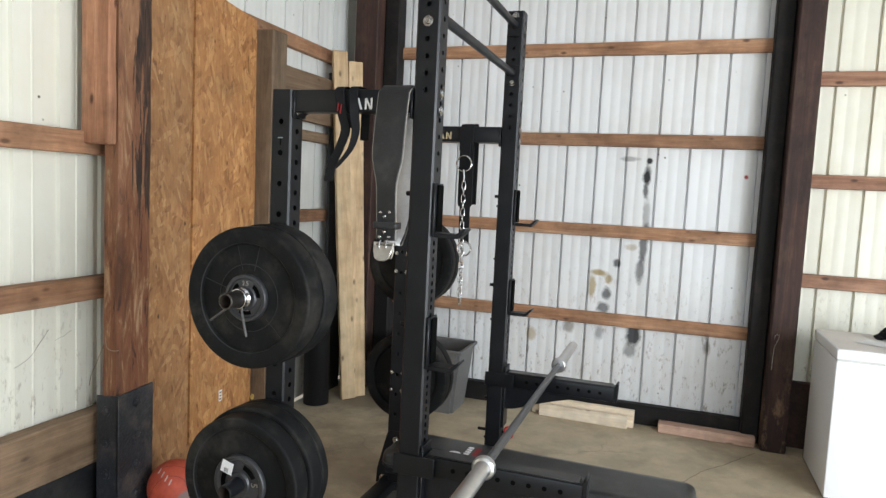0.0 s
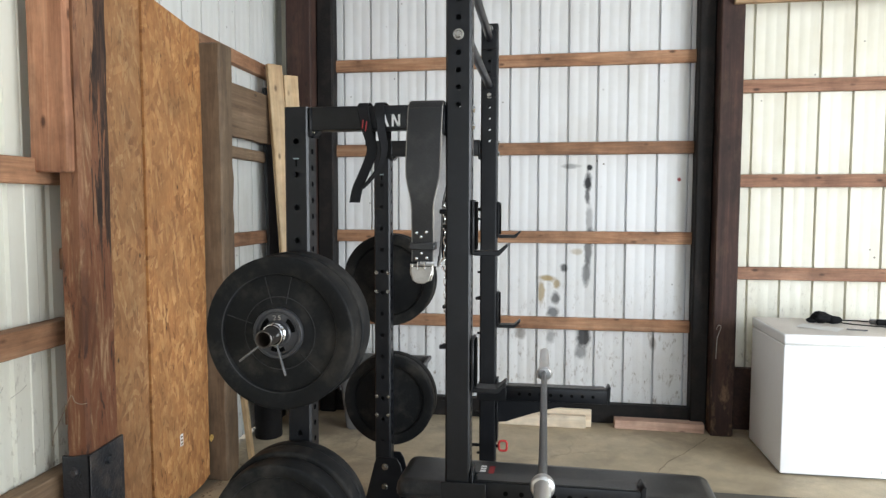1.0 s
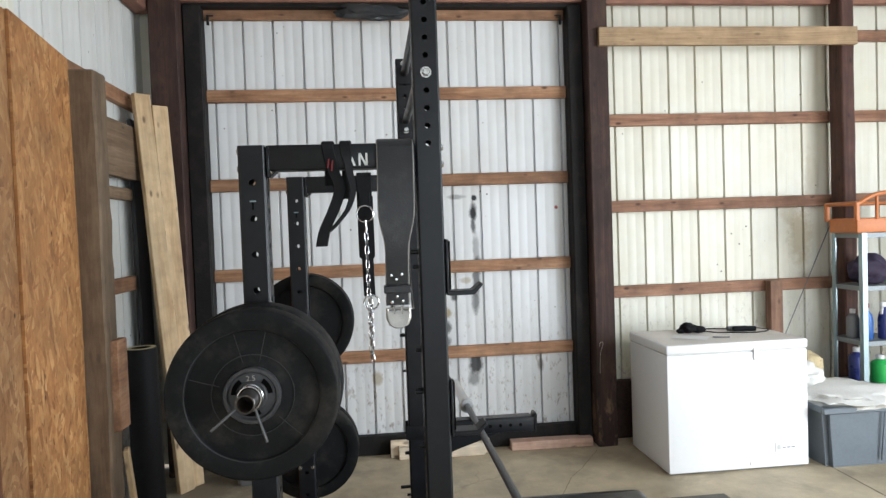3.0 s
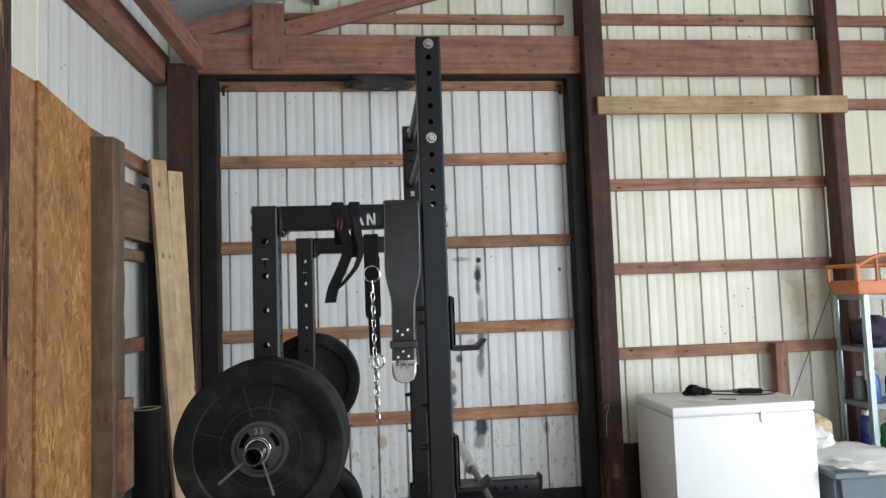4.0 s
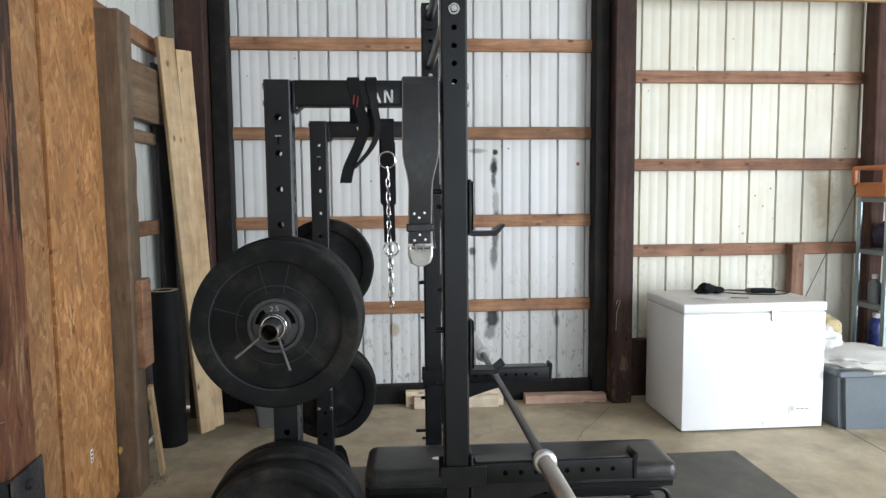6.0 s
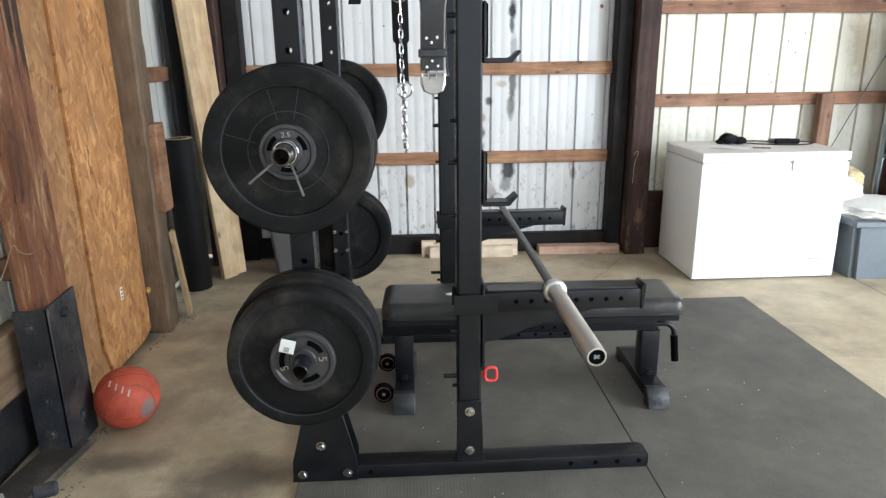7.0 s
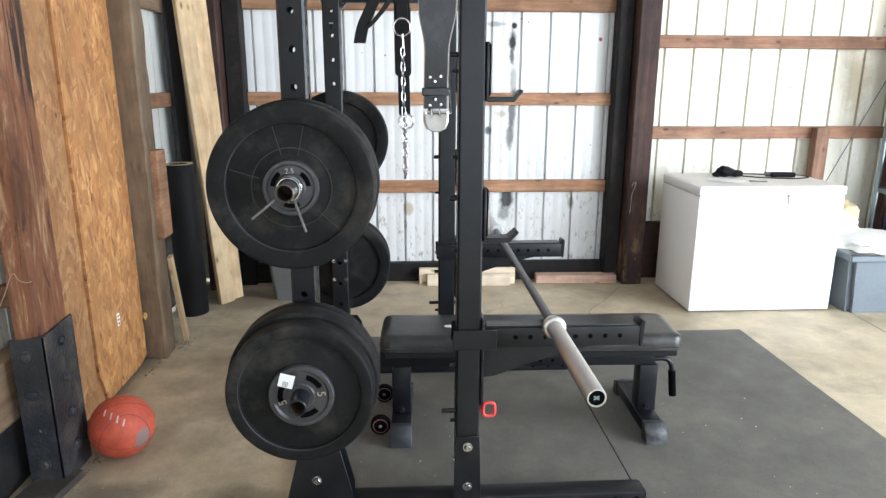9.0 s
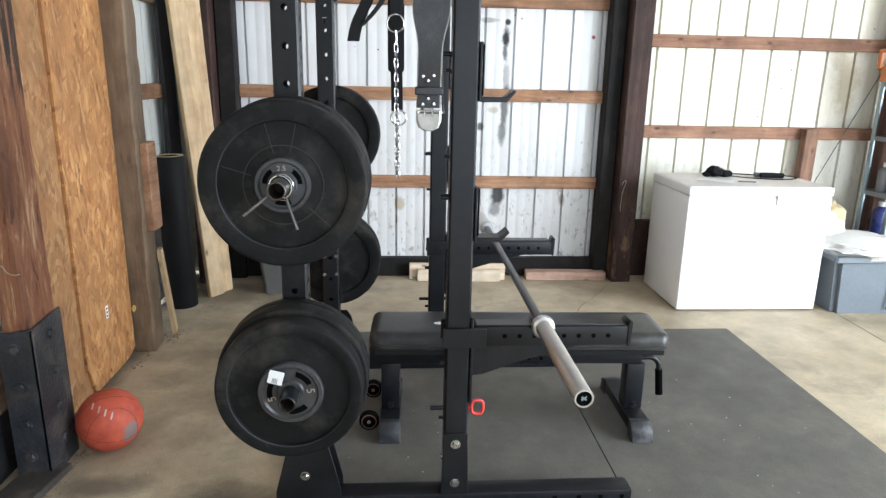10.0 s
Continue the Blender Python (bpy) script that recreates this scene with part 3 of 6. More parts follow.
def lathe(profile, seg=48, axis="y"):
    """Turns (radius, place) pairs about an axis; smooth."""
    bm = bmesh.new()
    rings = []
    for r, h in profile:
        ring = []
        for k in range(seg):
            a = 2 * math.pi * k / seg
            c, s = r * math.cos(a), r * math.sin(a)
            ring.append(bm.verts.new({"y": (c, h, s), "z": (c, s, h), "x": (h, c, s)}[axis]))
        rings.append(ring)
    for a, b in zip(rings, rings[1:]):
        for k in range(seg):
            bm.faces.new((a[k], a[(k + 1) % seg], b[(k + 1) % seg], b[k]))
    bmesh.ops.recalc_face_normals(bm, faces=bm.faces[:])
    return bm


def rod(p, q, r, seg=16, cap=0.0):
    """A round bar from p to q with softened ends."""
    p, q = Vector(p), Vector(q)
    n = (q - p).length
    cap = cap or min(r * 0.25, n * 0.2)
    bm = lathe([(0.0001, 0), (r - cap, 0), (r, cap), (r, n - cap), (r - cap, n), (0.0001, n)], seg, "z")
    return moved(bm, Matrix.Translation(p) @ (q - p).to_track_quat("Z", "Y").to_matrix().to_4x4())


def sweep(points, r, seg=10, closed=False):
    """A round wire along points."""
    pts = [Vector(p) for p in points]
    bm = bmesh.new()
    n = len(pts)
    rings, up = [], None
    for i, p in enumerate(pts):
        a = pts[(i - 1) % n] if closed or i else p
        b = pts[(i + 1) % n] if closed or i < n - 1 else p
        t = (b - a).normalized()
        if up is None:
            up = t.orthogonal().normalized()
        up = (up - t * up.dot(t)).normalized()
        side = t.cross(up)
        rings.append([bm.verts.new(p + r * (math.cos(2 * math.pi * k / seg) * up + math.sin(2 * math.pi * k / seg) * side)) for k in range(seg)])
    for i in range(n if closed else n - 1):
        a, b = rings[i], rings[(i + 1) % n]
        for k in range(seg):
            bm.faces.new((a[k], a[(k + 1) % seg], b[(k + 1) % seg], b[k]))
    if not closed:
        bm.faces.new(rings[0])
        bm.faces.new(rings[-1])
    bmesh.ops.recalc_face_normals(bm, faces=bm.faces[:])
    return bm


def prism(outline, lo, hi, axis="y", bev=0.002):
    """A plate with the given outline (two coordinates), from lo to hi along the axis."""
    bm = bmesh.new()
    put = {"y": lambda a, b, h: (a, h, b), "x": lambda a, b, h: (h, a, b), "z": lambda a, b, h: (a, b, h)}[axis]
    low = [bm.verts.new(put(a, b, lo)) for a, b in outline]
    top = [bm.verts.new(put(a, b, hi)) for a, b in outline]
    n = len(outline)
    bm.faces.new(low)
    bm.faces.new(top)
    for k in range(n):
        bm.faces.new((low[k], low[(k + 1) % n], top[(k + 1) % n], top[k]))
    bmesh.ops.recalc_face_normals(bm, faces=bm.faces[:])
    if bev:
        bmesh.ops.bevel(bm, geom=bm.edges[:], offset=bev, segments=1, affect="EDGES")
    return bm


def ribbon(centre, width, thick, across=(1, 0, 0)):
    """A strap along centre points, of given widths (one number or one per point)."""
    pts = [Vector(p) for p in centre]
    ws = width if isinstance(width, (list, tuple)) else [width] * len(pts)
    ac = across if isinstance(across, list) else [across] * len(pts)
    bm = bmesh.new()
    rows = []
    for i, p in enumerate(pts):
        t = (pts[min(i + 1, len(pts) - 1)] - pts[max(i - 1, 0)]).normalized()
        s = Vector(ac[i]).normalized()
        n = t.cross(s).normalized() * thick / 2
        h = s * ws[i] / 2
        e = s * min(0.002, ws[i] * 0.1)
        rows.append([bm.verts.new(v) for v in (p - h + e - n, p + h - e - n, p + h, p + h - e + n, p - h + e + n, p - h)])
    for a, b in zip(rows, rows[1:]):
        for k in range(6):
            bm.faces.new((a[k], a[(k + 1) % 6], b[(k + 1) % 6], b[k]))
    bm.faces.new(rows[0])
    bm.faces.new(rows[-1])
    bmesh.ops.recalc_face_normals(bm, faces=bm.faces[:])
    return bm


def smooth_path(pts, n=6):
    """More points on a smooth line through the given ones."""
    p = [Vector(v) for v in pts]
    out = []
    for i in range(len(p) - 1):
        a, b, c, d = p[max(i - 1, 0)], p[i], p[i + 1], p[min(i + 2, len(p) - 1)]
        for k in range(n):
            t = k / n
            out.append(0.5 * ((2 * b) + (c - a) * t + (2 * a - 5 * b + 4 * c - d) * t * t + (3 * b - a - 3 * c + d) * t ** 3))
    out.append(p[-1])
    return out


def blob(r, scale=(1, 1, 1), rough=0.2, freq=2.0, seed=0, sub=3):
    bm = bmesh.new()
    bmesh.ops.create_icosphere(bm, subdivisions=sub, radius=1.0)
    for v in bm.verts:
        n = v.co.normalized()
        k = 1 + rough * noise.noise(n * freq + Vector((seed * 7.3, seed * 3.1, 0))) + rough * 0.4 * noise.noise(n * freq * 3 + Vector((0, seed * 5.7, 2)))
        v.co = Vector((n.x * scale[0], n.y * scale[1], n.z * scale[2])) * (r * k)
    return bm


def mesh_of(bm, mat, smooth=True):
    me = bpy.data.meshes.new("m")
    bm.to_mesh(me)
    bm.free()
    me.materials.append(mat)
    if smooth:
        me.shade_smooth()
        me.set_sharp_from_angle(angle=radians(38))
    return me


def part(name, bm, mat, parent, label="", kind=""):
    """ONE mesh object under a thing or a part; a finished mesh may be shared."""
    me = bm if isinstance(bm, bpy.types.Mesh) else mesh_of(bm, mat)
    ob = new(name, me)
    ob.parent = parent
    return tagged(ob, label, kind=kind)


def thing(name, label, category, m=None, group="", kind=""):
    ob = new(name)
    ob.empty_display_size = 0.1
    if m is not None:
        ob.matrix_world = m
    return tagged(ob, label, category, group, kind)


def solo(name, bm, mat, label, category, m=None, group="", kind=""):
    ob = new(name, mesh_of(bm, mat))
    if m is not None:
        ob.matrix_world = m
    return tagged(ob, label, category, group, kind)


def perforated_tube(w, d, z0, z1, holes, hole_r=0.008, seg=16, wall=0.003):
    """An upright hollow square tube, centred on x = y = 0. holes: for the sides -y, +x, +y, -x the heights of their holes."""
    bm = bmesh.new()
    ch = 0.006
    sides = [((0, -d / 2), (1, 0), w), ((w / 2, 0), (0, 1), d), ((0, d / 2), (-1, 0), w), ((-w / 2, 0), (0, -1), d)]
    for (cx, cy), (ux, uy), width in sides:
        hs = sorted(h for h in holes[sides.index(((cx, cy), (ux, uy), width))] if z0 + 0.012 < h < z1 - 0.012)
        nx, ny = uy, -ux
        half = width / 2 - ch

        def at(u, z, depth=0.0):
            return bm.verts.new((cx + ux * u - nx * depth, cy + uy * u - ny * depth, z))

        marks = [z0]
        for a, b in zip(hs, hs[1:]):
            marks.append((a + b) / 2)
        marks.append(z1)
        if not hs:
            bm.faces.new((at(-half, z0), at(half, z0), at(half, z1), at(-half, z1)))
        for n, h in enumerate(hs):
            a, b = marks[n], marks[n + 1]
            ring, inner, frame_ = [], [], []
            for k in range(seg):
                t = 2 * math.pi * k / seg
                c, s = math.cos(t), math.sin(t)
                ring.append(at(hole_r * c, h + hole_r * s))
                inner.append(at(hole_r * c, h + hole_r * s, wall))
                k_ = max(abs(c), abs(s))
                u, v = c / k_, s / k_
                frame_.append(at(u * half, h + (v * (b - h) if v > 0 else v * (h - a))))
            for k in range(seg):
                j = (k + 1) % seg
                bm.faces.new((frame_[k], frame_[j], ring[j], ring[k]))
                bm.faces.new((ring[k], ring[j], inner[j], inner[k]))
    # chamfered corners and a closing cap
    cs = [(-w / 2 + ch, -d / 2), (w / 2 - ch, -d / 2), (w / 2, -d / 2 + ch), (w / 2, d / 2 - ch), (w / 2 - ch, d / 2), (-w / 2 + ch, d / 2), (-w / 2, d / 2 - ch), (-w / 2, -d / 2 + ch)]
    lo, hi = [bm.verts.new((x, y, z0)) for x, y in cs], [bm.verts.new((x, y, z1)) for x, y in cs]
    for k in (1, 3, 5, 7):
        j = (k + 1) % 8
        bm.faces.new((lo[k], lo[j], hi[j], hi[k]))
    bm.faces.new(hi)
    bm.faces.new(lo)
    bmesh.ops.remove_doubles(bm, verts=bm.verts[:], dist=0.00005)
    bmesh.ops.recalc_face_normals(bm, faces=bm.faces[:])
    return bm


def padded(outline, levels):
    """A cushion: the outline drawn in by each level's inset, at its height."""
    bm = bmesh.new()
    n = len(outline)
    rings = []
    for inset, z in levels:
        ring = []
        for k in range(n):
            p, a, b = Vector(outline[k]), Vector(outline[k - 1]), Vector(outline[(k + 1) % n])
            t = (b - a).normalized()
            q = p + Vector((-t.y, t.x)) * inset
            ring.append(bm.verts.new((q.x, q.y, z)))
        rings.append(ring)
    for a, b in zip(rings, rings[1:]):
        for k in range(n):
            bm.faces.new((a[k], a[(k + 1) % n], b[(k + 1) % n], b[k]))
    bm.faces.new(rings[0])
    bm.faces.new(rings[-1])
    bmesh.ops.recalc_face_normals(bm, faces=bm.faces[:])
    return bm


def round_rect(w, d, r, n=6):
    """A counter-clockwise outline with rounded corners."""
    pts = []
    for cx, cy, a0 in ((w / 2 - r, -d / 2 + r, -90), (w / 2 - r, d / 2 - r, 0), (-w / 2 + r, d / 2 - r, 90), (-w / 2 + r, -d / 2 + r, 180)):
        pts += [(cx + r * math.cos(radians(a0 + 90 * k / n)), cy + r * math.sin(radians(a0 + 90 * k / n))) for k in range(n + 1)]
    return pts


def hexbolt(r=0.012, out=0.009):
    """A bolt head with washer that looks towards -y."""
    bm = lathe([(0.0001, -out), (r * 0.8, -out), (r, -out * 0.7), (r, -0.002)], 6, "y")
    return merge(bm, lathe([(r * 1.35, -0.0025), (r * 1.35, 0.001)], 20, "y"), lathe([(0.0001, -0.0025), (r * 1.35, -0.0025)], 20, "y"))


BOLT = mesh_of(hexbolt(), M_BRASS)
DARK_BOLT = mesh_of(hexbolt(), M_BLACK)


def bolt(parent, x, y, z, turn=0.0, size=1.0):
    """turn: 0 looks to -y, 90 to +x, 180 to +y, -90 to -x."""
    ob = part("bolt", BOLT, None, parent)
    ob.matrix_local = pose(x, y, z, 0, 0, turn) @ Matrix.Scale(size, 4)
    return ob


M_SCRATCH = plain("scratched_paint", (0.36, 0.33, 0.28), 0.8)
M_CRACK = plain("crack_dirt", (0.11, 0.09, 0.065), 0.9)
CRACK_A = [(0.67, 4.45), (0.57, 4.30), (0.465, 4.14), (0.36, 4.02), (0.278, 3.857), (0.20, 3.70)]
CRACK_B = [(-0.143, 1.72), (-0.158, 1.68), (-0.181, 1.582), (-0.16, 1.4), (-0.2, 1.1)]
JOINT = [(1.99, 4.6), (1.955, 3.5), (1.85, -1.5)]

# ---------------------------------------------------------------- structure
ZR = lambda x: 3.46 + 0.27 * (x + 2.31) if x < 3.4 else 3.46 + 0.27 * 5.71 - 0.27 * (x - 3.4)


def ribbed_panel(a, b, phase, pitch, z0, top, minor=True, broad=False):
    """A sheet along x with ribs that bulge to +y, from a to b; top: height by place along it."""
    pts = [(a, 0.0)]
    k = math.ceil((a - phase) / pitch) - 1
    while True:
        c = phase + k * pitch
        k += 1
        if c - 0.02 > b:
            break
        prof = [(-0.0085, 0.0), (-0.006, 0.028), (0.006, 0.028), (0.0085, 0.0)]
        if broad:
            prof = [(-0.022, 0.0), (-0.016, 0.014), (0.014, 0.014), (0.020, 0.0), (pitch * 0.5 - 0.007, 0.0), (pitch * 0.5 - 0.003, -0.004), (pitch * 0.5 + 0.003, -0.004), (pitch * 0.5 + 0.007, 0.0)]
        elif minor:
            prof += [(pitch * 0.34 - 0.006, 0.0), (pitch * 0.34, 0.0015), (pitch * 0.34 + 0.006, 0.0), (pitch * 0.66 - 0.006, 0.0), (pitch * 0.66, 0.0015), (pitch * 0.66 + 0.006, 0.0)]
        pts += [(c + u, v) for u, v in prof if a + 0.001 < c + u < b - 0.001]
    pts.append((b, 0.0))
    bm = bmesh.new()
    lo, hi = [bm.verts.new((x, y, z0)) for x, y in pts], [bm.verts.new((x, y, top(x))) for x, y in pts]
    lo2, hi2 = [bm.verts.new((x, y + 0.0012, z0)) for x, y in pts], [bm.verts.new((x, y + 0.0012, top(x))) for x, y in pts]
    for i in range(len(pts) - 1):
        bm.faces.new((lo[i], lo[i + 1], hi[i + 1], hi[i]))
        bm.faces.new((lo2[i + 1], lo2[i], hi2[i], hi2[i + 1]))
        bm.faces.new((hi[i], hi[i + 1], hi2[i + 1], hi2[i]))
        bm.faces.new((lo2[i], lo2[i + 1], lo[i + 1], lo[i]))
    return bm


solo("ground", box(-80, 80, -80, 80, -0.6, -0.16, 0), M_GROUND, "dry trodden earth yard outside the barn", "ground", kind="structure")
solo("floor", box(-2.55, 4.7, -3.6, 4.95, -0.155, 0.0, 0), M_FLOOR, "dusty tan concrete slab with dark patches, painted corner shade and hairline cracks", "floor", kind="structure")

# cracks and a sawn joint in the slab
slab = bpy.data.objects["floor"]
for name_, pts, wd in (("crack", CRACK_A, 0.0025), ("crack", CRACK_B, 0.004), ("saw_joint", JOINT, 0.006)):
    line = []
    for a, b in zip(pts, pts[1:]):
        for k in range(8):
            t = k / 8
            wob = 0.0 if name_ == "saw_joint" else 0.012
            line.append((a[0] + (b[0] - a[0]) * t + wob * noise.noise(Vector((a[0] * 9 + 5 * t, k, 1))), a[1] + (b[1] - a[1]) * t + wob * noise.noise(Vector((7, a[1] * 9 + 5 * t, k))), 0.0006))
    line.append((pts[-1][0], pts[-1][1], 0.0006))
    part(name_, ribbon(line, wd, 0.0008, (pts[0][1] - pts[-1][1], pts[-1][0] - pts[0][0], 0)), M_CRACK, slab)

# north wall with its sliding door
north = thing("wall_north", "pale ribbed steel barn wall on wooden girts and posts", "wall", kind="structure")
for k in range(5):
    a = 0.64 + 0.824 * k
    part("panel", ribbed_panel(a, min(a + 0.824, 4.42), 1.169, 0.206, 0.02, ZR), M_WALL, north).location = (0, 4.72 + 0.002 * (k % 2), 0)
part("panel", ribbed_panel(-2.32, 0.64, -1.84, 0.2, 3.12, ZR), M_WALL, north).location = (0, 4.724, 0)
part("panel", ribbed_panel(-2.32, -1.97, -1.84, 0.2, 0.02, lambda x: 3.12), M_WALL, north).location = (0, 4.722, 0)


def beam(parent, name, mat, x0, x1, y0, y1, z0, z1, bev=0.004, label=""):
    """A timber with its own coordinates at its middle, so that its grain is its own."""
    c = Vector(((x0 + x1) / 2, (y0 + y1) / 2, (z0 + z1) / 2))
    h = Vector(((x1 - x0) / 2, (y1 - y0) / 2, (z1 - z0) / 2))
    ax = 0 if h.x > max(h.y, h.z) else 1 if h.y > h.z else 2
    rough_ = 0.004 if name in ("post", "splice", "skirt_board", "wide_board") and mat is not M_OLD_Z else 0.0015
    ob = part(name, worn(box(-h.x, h.x, -h.y, h.y, -h.z, h.z, bev), ax, max(4, int(h[ax] * 2 / 0.16)), rough_, 6.0), mat, parent, label)
    ob.location = c
    return ob


for z in (1.062, 1.678, 2.298):
    beam(north, "girt", M_WALL_GIRT, 0.86, 2.60, 4.672, 4.716, z - 0.042, z + 0.042)
    beam(north, "girt", M_WALL_GIRT, 2.603, 4.40, 4.672, 4.716, z - 0.042, z + 0.042)
beam(north, "girt", M_WALL_GIRT, 0.86, 4.40, 4.676, 4.717, 3.52, 3.60)
beam(north, "girt", M_WALL_GIRT, -1.42, 0.62, 4.676, 4.717, 3.52, 3.585)
beam(north, "girt", M_WALL_GIRT, 2.603, 4.40, 4.672, 4.716, 2.855, 2.935)
beam(north, "post", M_OLD_Z, 0.70, 0.845, 4.50, 4.71, 0.0, 4.1, 0.008, "dark stained square post with worn foot")
beam(north, "post", M_RED_Z, 2.572, 2.672, 4.50, 4.64, 0.0, 4.6, 0.008, "reddish stained square post")
beam(north, "post", M_OLD_Z, -2.19, -2.01, 4.49, 4.67, 0.0, 3.15, 0.008)
beam(north, "post", M_OLD_Z, 4.24, 4.40, 4.50, 4.71, 0.0, 4.6, 0.008)
beam(north, "plank", M_TAN_X, 0.77, 2.67, 4.462, 4.498, 2.775, 2.90, 0.003, "pale planed plank across two posts")
beam(north, "header", M_HDR_X, -2.02, 0.698, 4.585, 4.64, 3.11, 3.39, 0.004, "wide reddish-brown header board")
beam(north, "header", M_HDR_X, 0.848, 2.558, 4.585, 4.638, 3.10, 3.365, 0.004)
beam(north, "header", M_HDR_X, 2.662, 4.24, 4.585, 4.638, 3.10, 3.365, 0.004)
beam(north, "truss_block", M_HDR_Z, -1.635, -1.42, 4.55, 4.582, 3.13, 3.60, 0.004)
for x0, z0, x1, z1 in ((-2.1, 3.40, -1.62, 3.545), (-1.42, 3.42, 1.9, 4.36)):
    ln = math.hypot(x1 - x0, z1 - z0)
    ob = part("rafter", box(0, ln, 4.59, 4.63, -0.06, 0.06, 0.003), M_HDR_X, north)
    ob.matrix_local = pose(x0, 0, z0, 0, -math.degrees(math.atan2(z1 - z0, x1 - x0)), 0)
beam(north, "stub", M_STUB, 2.06, 2.155, 4.60, 4.67, 0.0, 1.10)
beam(north, "skirt_board", M_OLD_Y, 0.86, 2.46, 4.66, 4.718, 0.0, 0.42)

door = thing("door_1", "closed white ribbed steel sliding barn door with wooden girts and soot marks", "door", kind="structure")
for k in range(3):
    a = -1.95 + 0.866 * k
    part("panel", ribbed_panel(a, min(a + 0.866, 0.648), -1.84, 0.2, 0.10, lambda x: 3.12), M_DOOR, door).location = (0, 4.722 + 0.002 * (k % 2), 0)
for z in (0.687, 1.292, 1.905, 2.508):
    beam(door, "girt", M_GIRT_X, -1.90, 0.60, 4.680, 4.719, z - 0.042, z + 0.042)
beam(door, "girt", M_GIRT_X, -1.90, 0.60, 4.686, 4.719, 3.02, 3.09)
beam(door, "door_rail", M_DOORFRAME, -1.92, 0.62, 4.655, 4.72, 0.0, 0.135, 0.006, "black tarred bottom rail")
beam(door, "door_frame", M_DOORFRAME, 0.592, 0.698, 4.60, 4.716, 0.0, 3.10, 0.01, "black tarred door jamb")
beam(door, "door_frame", M_DOORFRAME, -2.008, -1.888, 4.60, 4.716, 0.0, 3.10, 0.01, "black tarred door jamb")
beam(door, "door_frame", M_DOORFRAME, -2.0, 0.69, 4.61, 4.70, 3.085, 3.112, 0.004)
part("bracket", merge(box(-1.865, -1.85, 4.66, 4.68, 2.98, 3.04, 0.002), box(-1.865, -1.82, 4.66, 4.664, 3.035, 3.045, 0.001)), M_DOORFRAME, door)
part("bracket", merge(box(0.555, 0.57, 4.66, 4.68, 2.98, 3.04, 0.002), box(0.52, 0.57, 4.66, 4.664, 3.035, 3.045, 0.001)), M_DOORFRAME, door)

solo("torn_liner", moved(blob(1.0, (0.24, 0.03, 0.055), 0.5, 2.2, 3), pose(-0.76, 4.60, 3.045, 0, 3, 0)), M_LINER, "scrap of black felt caught over the door head", "felt scrap")

# west wall: sheets look into the room (+x)
west = thing("wall_west", "pale ribbed steel barn wall on wooden girts", "wall", kind="structure")
for k in range(10):
    a = -4.75 + 0.826 * k
    pb = ribbed_panel(a, min(a + 0.826, 3.4), -2.116 + 0.2065 * 6, 0.2065, 0.02, lambda x: 3.47, broad=k > 1)
    ob = part("panel", pb, M_WEST if k < 2 else M_WEST_NEAR, west)
    ob.matrix_local = pose(-2.312 - 0.002 * (k % 2), 0, 0, 0, 0, 90) @ Matrix.Diagonal((-1, 1, 1, 1))
for z in (0.36 + 0.66, 1.64):
    beam(west, "girt", M_GIRT_Y, -2.308, -2.232, -3.3, 2.37, z - 0.05, z + 0.045)
beam(west, "girt", M_GIRT_Y, -2.308, -2.232, -3.3, 2.37, 2.36, 2.45)
beam(west, "girt", M_GIRT_Y, -2.31, -2.262, 2.38, 4.49, 2.37, 2.455)
beam(west, "girt", M_GIRT_Y, -2.31, -2.262, 2.38, 4.49, 1.255, 1.34)
beam(west, "girt", M_GIRT_Y, -2.31, -2.262, 2.38, 4.49, 0.62, 0.70)
beam(west, "girt", M_GREY_Y, -2.31, -2.262, 2.38, 4.49, 1.80, 1.87)
beam(west, "wide_board", M_GREY_Y, -2.262, -2.215, 3.40, 4.30, 1.92, 2.235, 0.003, "wide grey weathered board")
beam(west, "skirt_board", M_GREY_Y, -2.306, -2.228, -3.3, 2.37, 0.245, 0.475, 0.004, "grey weathered skirting plank")
beam(west, "liner", M_LINER, -2.304, -2.236, -3.3, 2.37, 0.0, 0.243, 0.002, "crumpled black liner along the foot of the wall")
beam(west, "post", M_POST, -2.180, -2.085, 2.225, 2.405, 0.0, 3.2, 0.012, "knotty red-brown post with burnt streaks")
beam(west, "splice", M_SPLICE, -2.252, -2.100, 2.182, 2.223, 1.632, 3.2, 0.006)
beam(west, "post", M_OLD_Z, -2.262, -2.11, -0.25, -0.1, 0.0, 3.2, 0.012)
beam(west, "post", M_OLD_Z, -2.262, -2.11, -2.7, -2.55, 0.0, 3.2, 0.012)
beam(west, "eave_beam", M_HDR_Y, -2.30, -2.20, -3.3, 4.60, 3.03, 3.23, 0.006, "dark brown eave beam")
beam(west, "purlin", M_HDR_Y, -2.06, -1.965, -3.3, 4.56, 3.13, 3.27, 0.006)

